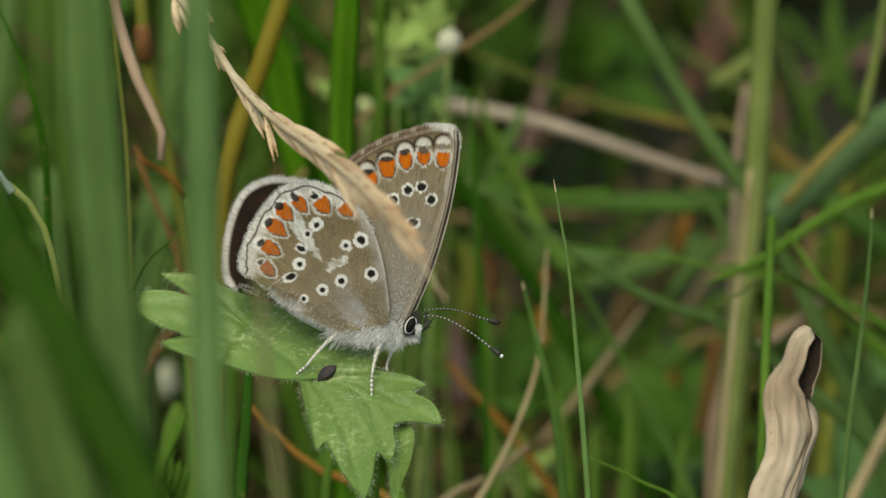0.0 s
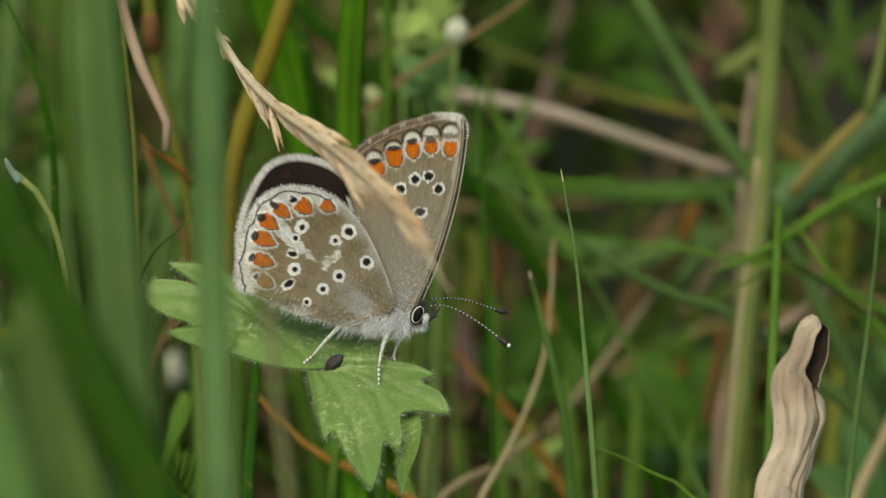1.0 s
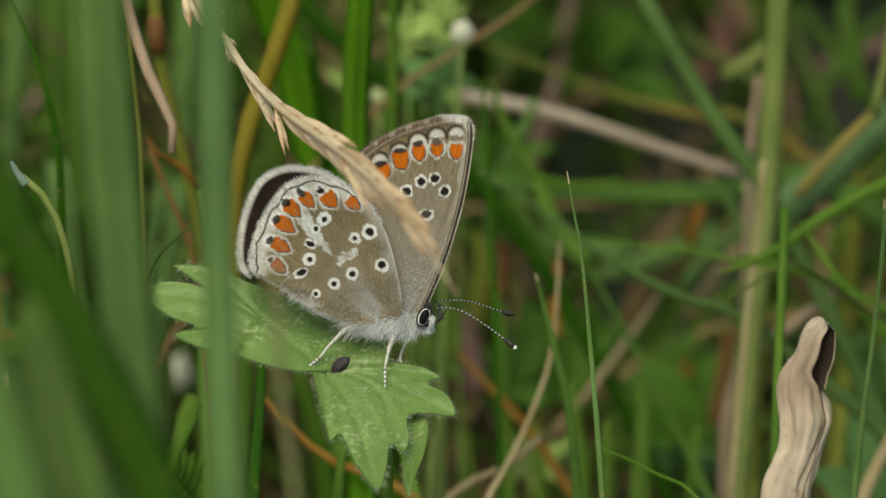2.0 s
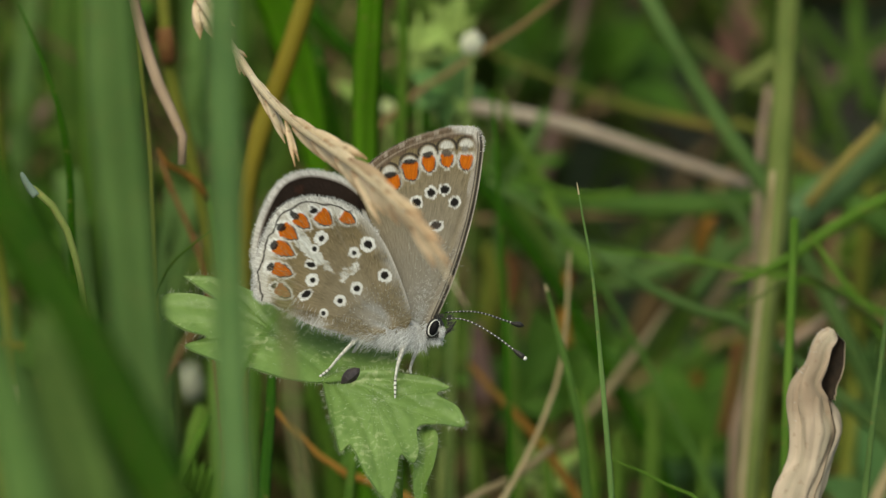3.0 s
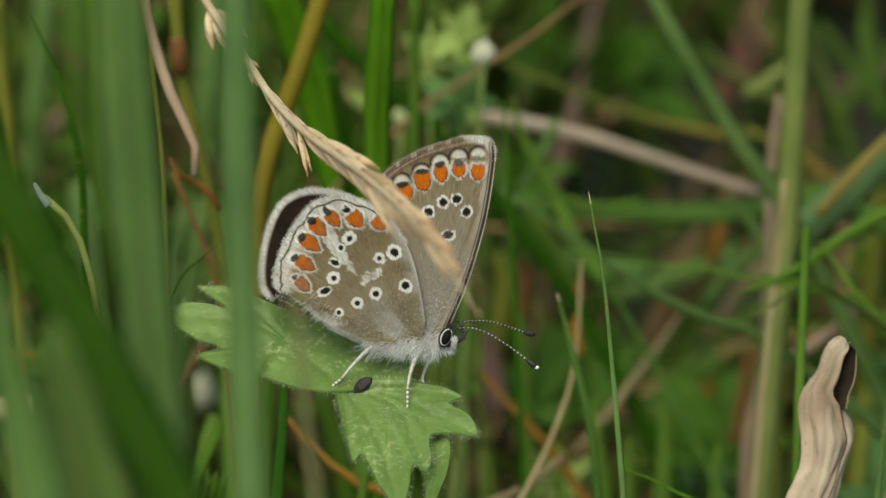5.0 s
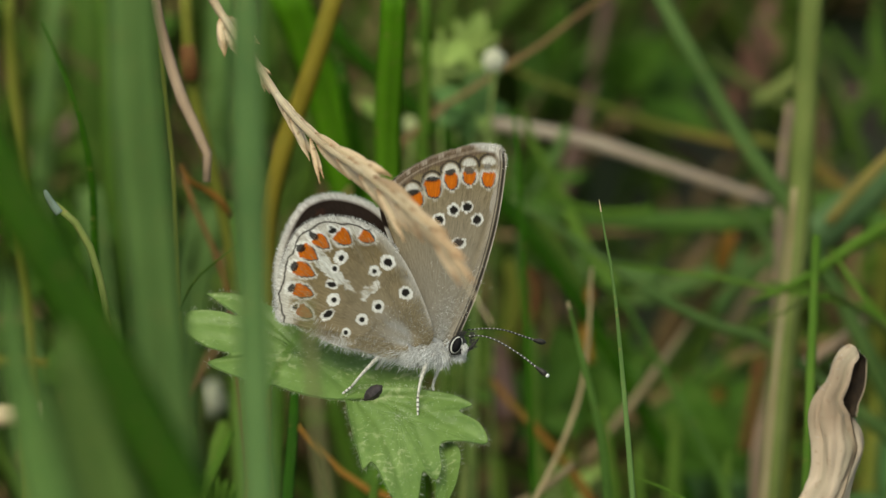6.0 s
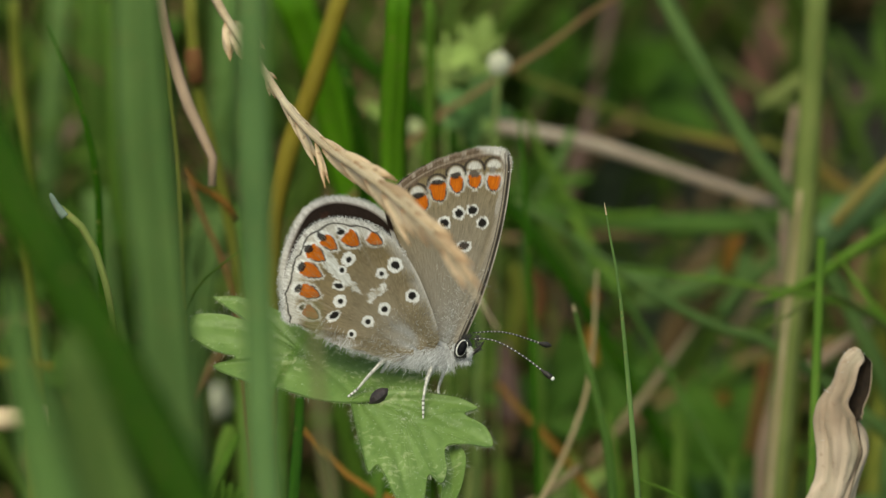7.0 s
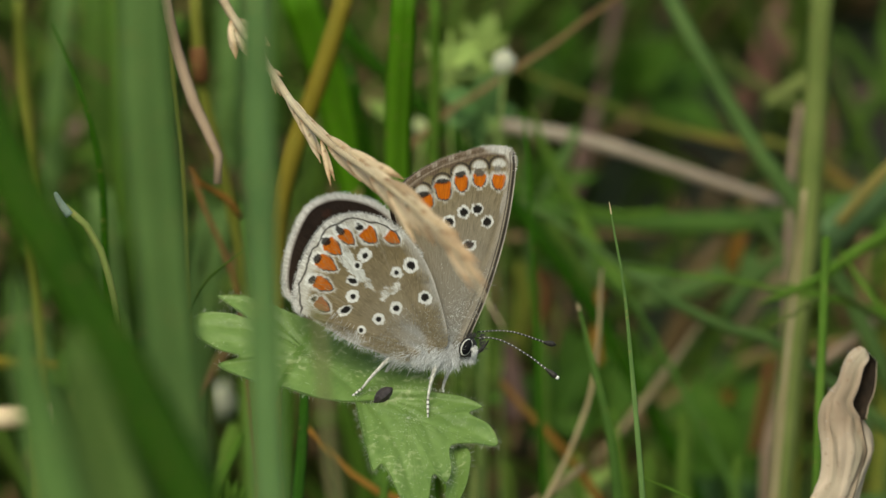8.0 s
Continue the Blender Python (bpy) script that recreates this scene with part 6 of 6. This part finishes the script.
    lay(col, 1.4 - np.abs(c - 10) / 1.2, (0.06, 0.05, 0.045), 0.8)
    lay(col, 1.6 - np.abs(c - 4.5) / 2.2, (0.025, 0.02, 0.018), 0.95)
    lay(col, (2.2 - c) / 1.2, (0.42, 0.38, 0.33), 0.9)


def upper_brown(col, x, y, u, v):
    n = ripple(x, y, 0.05, 17)
    col[:] = np.array((0.022, 0.014, 0.011)) * (1 + 0.25 * n)[:, None]
    m = gap_to(x, y, HIND[5:18])
    for k in range(5):
        lay(col, oval(x, y, (-135 - 12 * abs(k - 2), 190 - 42 * k), 9, 7, 0.5, 400 + k, 0.4), (0.2, 0.05, 0.02), 0.08)
    lay(col, (13 - m) / 2, (0.3, 0.27, 0.25), 0.9)
    lay(col, (10 - m) / 2, (0.62, 0.61, 0.59), 0.95)


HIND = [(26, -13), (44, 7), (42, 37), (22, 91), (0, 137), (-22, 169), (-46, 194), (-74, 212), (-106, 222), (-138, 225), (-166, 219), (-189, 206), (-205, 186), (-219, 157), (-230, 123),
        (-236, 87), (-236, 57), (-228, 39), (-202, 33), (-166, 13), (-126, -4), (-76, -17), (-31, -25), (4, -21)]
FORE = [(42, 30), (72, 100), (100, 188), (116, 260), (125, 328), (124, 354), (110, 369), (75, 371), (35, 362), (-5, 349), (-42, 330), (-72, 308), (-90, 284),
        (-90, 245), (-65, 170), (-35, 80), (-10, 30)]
HINGE = ((640 - 690) * UNIT, 17 * UNIT)


def fur_patch(count, centre, spread, way, lengths, width, seed, front=-1.2):
    """Loose fur: hairs rooted over an oval of the body, all brushed one way."""
    rnd = random.Random(seed)
    pieces = []
    for k in range(count):
        a, r = rnd.uniform(0, 6.283), math.sqrt(rnd.random())
        px, pz = centre[0] + math.cos(a) * r * spread[0], centre[1] + math.sin(a) * r * spread[1]
        py = front * math.sqrt(max(0.02, 1 - r * r)) * rnd.uniform(0.75, 1.0)
        w = (way[0] + rnd.gauss(0, 0.45), -0.25 + rnd.gauss(0, 0.3), way[1] + rnd.gauss(0, 0.4))
        pieces.append(hair_data((px, py, pz), w, rnd.uniform(*lengths), width, (rnd.gauss(0, 0.25), 0, -0.2)))
    return joined(pieces)


def build_butterfly():
    ob = thing("butterfly", "small brown butterfly with orange and black spotted wings closed", "butterfly", at=PERCH)

    def at(px, py, w=0.0):
        return ((px - 690) * UNIT, w, (590 - py) * UNIT)

    moving = {}
    for near in (True, False):
        d = -1 if near else 1
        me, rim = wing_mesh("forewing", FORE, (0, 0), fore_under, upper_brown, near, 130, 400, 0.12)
        fw = part("forewing", me, ob, "grey-brown forewing with orange marks and white-ringed black spots")
        fw.matrix_basis = pose(0, 0.55 * d * MM, 0) if near else pose(-0.1 * MM, 0.7 * MM, -0.1 * MM, 0, -1, 0)
        v, f, u = fringe_mesh(rim, (0, 0), 0.36, 0.475, 0.2, 0, 4 + d, 6)
        part("fringe", mesh_of("fringe", v, f, FRINGE, u), fw, "short white fringe", "stuff")
        v, f, u = fringe_mesh(rim, (0, 0), 0.475, 0.72, 0.18, 0, 24 + d, 3)
        part("fringe", mesh_of("fringe", v, f, BROWN_FRINGE, u), fw, "short brown fringe", "stuff")
        if near:
            rnd = random.Random(18)
            pieces = []
            for k in range(700):
                r, off = 25 + 150 * rnd.random() ** 1.5, rnd.gauss(0, 1)
                g = radians(72) + off * 0.16
                pieces.append(hair_data((math.cos(g) * r * UNIT, -0.16 - 0.12 * rnd.random(), math.sin(g) * r * UNIT),
                                        (rnd.gauss(0.1, 0.6), -0.15, rnd.gauss(0.5, 0.6)), rnd.uniform(0.15, 0.4), 0.014))
            v, f, u = joined(pieces)
            part("wing_down", mesh_of("wing_down", v, f, DOWN, u), fw, "thin pale down near the wing root", "stuff")
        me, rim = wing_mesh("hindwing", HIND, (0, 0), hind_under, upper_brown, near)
        hw = part("hindwing", me, ob, "tan hindwing with orange marks, spots and white fringe")
        v, f, u = fringe_mesh(rim, (0, 0), 0.24, 0.77, 0.29, 0, 14 + d, 7)
        part("fringe", mesh_of("fringe", v, f, FRINGE, u), hw, "dense white fringe", "stuff")
        if near:
            v, f, u = fringe_mesh(rim, (0, 0), 0.77, 0.96, 0.62, -0.2, 34, 8, 34, 0.018)
            part("margin_fur", mesh_of("margin_fur", v, f, FLUFF, u), hw, "long soft white hairs", "stuff")
            rnd = random.Random(8)
            pieces = []
            for k in range(420):
                a, r = rnd.uniform(radians(5), radians(218)), rnd.random() ** 0.7 * 80
                pieces.append(hair_data((math.cos(a) * r * UNIT, -0.3 - 0.1 * rnd.random(), math.sin(a) * r * UNIT),
                                        (rnd.gauss(0, 1), -0.15, rnd.gauss(0, 1)), rnd.uniform(0.12, 0.32), 0.014))
            v, f, u = joined(pieces)
            part("wing_down", mesh_of("wing_down", v, f, DOWN, u), hw, "thin pale down near the wing root", "stuff")
            pieces = []
            for k in range(5200):
                p = rim[rnd.randrange(len(rim))] * (rnd.uniform(0.05, 0.78) ** 0.6)
                if p[1] < -22 or math.hypot(*p) < 25 or min(math.hypot(p[0] - q[0][0], p[1] - q[0][1]) for q in HIND_SPOTS) < 24:
                    continue
                g = math.atan2(p[1], p[0]) + rnd.gauss(0, 0.12)
                pieces.append(hair_data((p[0] * UNIT, -0.28, p[1] * UNIT), (math.cos(g), -0.08, math.sin(g)), rnd.uniform(0.25, 0.65), 0.016))
            v, f, u = joined(pieces)
            part("scale_hair", mesh_of("scale_hair", v, f, TAN_HAIR, u), hw, "fine tan hairs lying on the wing", "stuff")
        moving[near] = hw

    # body
    v, f, u = ball_data((-0.9, 0, 0.15), (2.1, 1.15, 1.2), 0.15, 14, 20)
    part("thorax", mesh_of("thorax", v, f, BODY, u), ob)
    v, f, u = tube_data([at(640, 585), at(590, 570), at(530, 545), at(480, 520)], [0.9, 0.95, 0.8, 0.2], 12)
    part("abdomen", mesh_of("abdomen", v, f, BODY, u), ob)
    pieces = [fur_patch(1500, (-0.9, 0.1), (2.0, 1.0), (-0.55, -0.75), (0.35, 0.85), 0.026, 1, -1.75),
              fur_patch(500, (-2.6, 0.1), (1.6, 0.7), (-0.95, -0.3), (0.45, 1.1), 0.024, 2, -1.5),
              fur_patch(350, (0.3, -0.2), (0.8, 0.8), (-0.2, -0.9), (0.4, 0.8), 0.026, 3, -1.5)]
    v, f, u = joined(pieces)
    part("fur", mesh_of("fur", v, f, FLUFF, u), ob, "shaggy silvery white fur", "stuff")
    # head
    v, f, u = ball_data(at(729, 575, -0.1), (0.62, 0.75, 0.85), 0.1, 12, 16)
    part("head", mesh_of("head", v, f, HEAD, u), ob)
    for s in (-1, 1):
        v, f, u = ball_data((0, 0, 0), (0.29, 0.26, 0.56), 0.0, 16, 20)
        e = part("eye", mesh_of("eye", v, f, EYE, u), ob, "glossy black eye ringed with white")
        e.matrix_basis = pose(*(Vector(at(727, 576, 0.95 * s - 0.1)) * MM), 0, 24, 0)
        for name, label, mat, rx, rz, radii in (("eye_ring", "white scaly ring", TIP, 0.345, 0.6, [0.03, 0.045, 0.055, 0.045, 0.02, 0.01, 0.01, 0.03]),
                                                ("dark_ring", "black scaly band", CLUB, 0.47, 0.72, [0.03, 0.07, 0.06, 0.05, 0.05, 0.02, 0.02, 0.05])):
            ring = [(math.cos(g) * rx, 0.08 * -s, math.sin(g) * rz) for g in np.linspace(0.5 * math.pi, 2.4 * math.pi, 36)]
            v, f, u = tube_data(ring, radii, 7, 48, 0.3)
            part(name, mesh_of(name, v, f, mat, u), e, label)
    v, f, u = fur_patch(420, at(739, 582)[::2], (0.22, 0.46), (0.4, -0.7), (0.12, 0.26), 0.036, 12, -1.3)
    part("face_scales", mesh_of("face_scales", v, f, SCALE_WHITE, u), ob, "white scales between eye and palps", "stuff")
    v, f, u = fur_patch(160, at(733, 557)[::2], (0.42, 0.2), (0.4, 0.7), (0.2, 0.4), 0.03, 13, -0.9)
    part("crown_fur", mesh_of("crown_fur", v, f, FACE_FUR, u), ob, "dark fur between the feelers", "stuff")
    rnd = random.Random(6)
    pieces = []
    for k in range(150):
        p = at(rnd.uniform(748, 756), rnd.uniform(554, 584), rnd.uniform(-0.75, 0.5))
        pieces.append(hair_data(p, (1, rnd.gauss(0, 0.25), rnd.gauss(0.35, 0.4)), rnd.uniform(0.2, 0.55), 0.024))
    v, f, u = joined(pieces)
    part("face_fur", mesh_of("face_fur", v, f, FACE_FUR, u), ob, "dark bristly fur", "stuff")
    v, f, u = joined([fur_patch(220, at(728, 596)[::2], (0.55, 0.3), (0.3, -0.7), (0.25, 0.5), 0.03, 9, -0.6),
                      fur_patch(160, at(714, 572)[::2], (0.3, 0.7), (-0.5, -0.6), (0.3, 0.6), 0.03, 10, -0.8)])
    part("cheek_fur", mesh_of("cheek_fur", v, f, FUR, u), ob, "white fur", "stuff")
    for w in (-0.35, 0.35):
        v, f, u = tube_data([at(740, 590, w), at(753, 580, w), at(761, 571, w), at(766, 564, w)], [0.13, 0.14, 0.09, 0.03], 8, 14)
        part("palp", mesh_of("palp", v, f, CLUB, u), ob)
    # feelers
    for line, tip in (([at(744, 560, -0.5), at(772, 560, -0.8), at(800, 569, -1.2), at(838, 592, -1.6), at(872, 618, -2.0)], (889, 631, -2.2)),
                      ([at(746, 549, 0.4), at(785, 547, 0.9), at(815, 551, 1.3), at(848, 562, 1.8), at(868, 569, 2.1)], (886, 573, 2.4))):
        v, f, u = tube_data(line, [0.048, 0.052, 0.058, 0.08], 8, 90)
        fe = part("antenna", mesh_of("antenna", v, f, FEELER, u), ob, "black feeler with white rings")
        a, b = Vector(line[-1]), Vector(at(*tip))
        v, f, u = tube_data([a - (b - a) * 0.2, a.lerp(b, 0.3), a.lerp(b, 0.7), b], [0.1, 0.19, 0.22, 0.06], 10, 16)
        part("club", mesh_of("club", v, f, CLUB, u), fe, "dark club")
        if tip[2] < 0:
            v, f, u = ball_data(b - (b - a) * 0.1, (0.15, 0.15, 0.15), 0.1, 8, 10)
            part("club_tip", mesh_of("club_tip", v, f, TIP, u), fe, "white tip")
    # legs: thigh and shin in one, the ringed foot apart
    for line in (((604, 586, -0.6), (588, 598, -1.0), (560, 626, -0.9), (541, 649, -0.6), (519, 666)),
                 ((676, 600, -0.8), (672, 612, -1.2), (663, 640, -1.4), (658, 668, -1.5), (658, 700)),
                 ((706, 598, -0.1), (700, 606, 0.2), (688, 636, 0.3), (684, 650, 0.1), (686, 657)),
                 ((676, 610, 0.3), (668, 624, 0.5), (655, 640, 0.6), (648, 648, 0.6), (642, 654)),
                 ((600, 590, 0.8), (592, 606, 1.2), (580, 625, 1.5), (572, 638, 1.5), (566, 645))):
        end = line[-1]
        foot = at(end[0], end[1], lie((590 - end[1]) * UNIT) - 0.12)
        pts = [at(*p) for p in line[:-1]]
        v, f, u = tube_data(pts, [0.2, 0.165, 0.12, 0.09], 8, 22, 0.1)
        lg = part("leg", mesh_of("leg", v, f, LEG, u), ob)
        v, f, u = tube_data([pts[-1], tuple((Vector(pts[-1]) + Vector(foot)) / 2), foot], [0.1, 0.095, 0.06], 8, 16)
        part("foot", mesh_of("foot", v, f, FOOT, u), lg, "foot with dark and white rings")
    return moving


WINGS = build_butterfly()


# ---------------------------------------------------------------- movement
def motions():
    """The hind wings are rubbed against each other, one forward while the other goes back."""
    turns = [(0.0, 13.5), (0.3, 9.5), (0.5, 6.5), (0.7, 3.0), (0.9, 0.6), (1.05, 0), (1.25, -0.3), (1.7, 5), (2.1, 11), (2.3, 11.2), (2.5, 8.9), (2.7, 6.0), (2.9, 3.4), (3.1, 1.3), (3.3, 0.3), (3.5, 0),
             (3.7, 0.8), (4.0, 4.0), (4.2, 7.2), (4.5, 11.7), (4.7, 13.3), (5.0, 12), (5.4, 5.5), (5.8, 0.6), (6.0, 0.3), (6.5, 1.5), (7.0, 1.7), (7.2, 2.6), (7.3, 3.8),
             (7.4, 6.2), (7.5, 9.2), (7.6, 12.2), (7.7, 13.9), (7.8, 13.8), (7.9, 11), (8.0, 6.8)]
    # a light wind stirs the seed head and the curled stalk beside it
    wind = ((0, 0, 0), (0.5, -1, 1), (1, -4, 2), (2.5, -4.5, 2), (3.5, -4, 4), (4.5, -4.5, 4), (5.2, -3, 3.5), (6, -1, 3), (6.5, -1.5, 4), (7, -1, 5), (7.5, -2, 4), (8, 0.5, 3))
    for moved in (SEED_HEAD, CURLED):
        rest = moved.matrix_basis.copy()
        walk(moved, [(t, Matrix.Translation(Vector((a, 0, -b)) * UNIT * MM) @ rest) for t, a, b in wind])
    hx, hz = HINGE
    walk(WINGS[True], [(t, pose((hx + (0.25 if t == 8 else 0)) * MM, -1.15 * MM, (hz - (0.18 if t == 8 else 0)) * MM, 0, a, 0)) for t, a in turns])
    # the far wing hangs a little lower in the later rest
    sink = {5.8: 0.9, 6.0: 1, 6.5: 1, 7.0: 0.8, 7.2: 0.5, 7.3: 0.3}
    walk(WINGS[False], [(t, pose((hx - 0.2) * MM, 1.05 * MM, (hz + 1.8 - 0.35 * sink.get(t, 0)) * MM, 0, 4.5 - a * 0.65 - 2 * sink.get(t, 0), 0)) for t, a in turns])


motions()
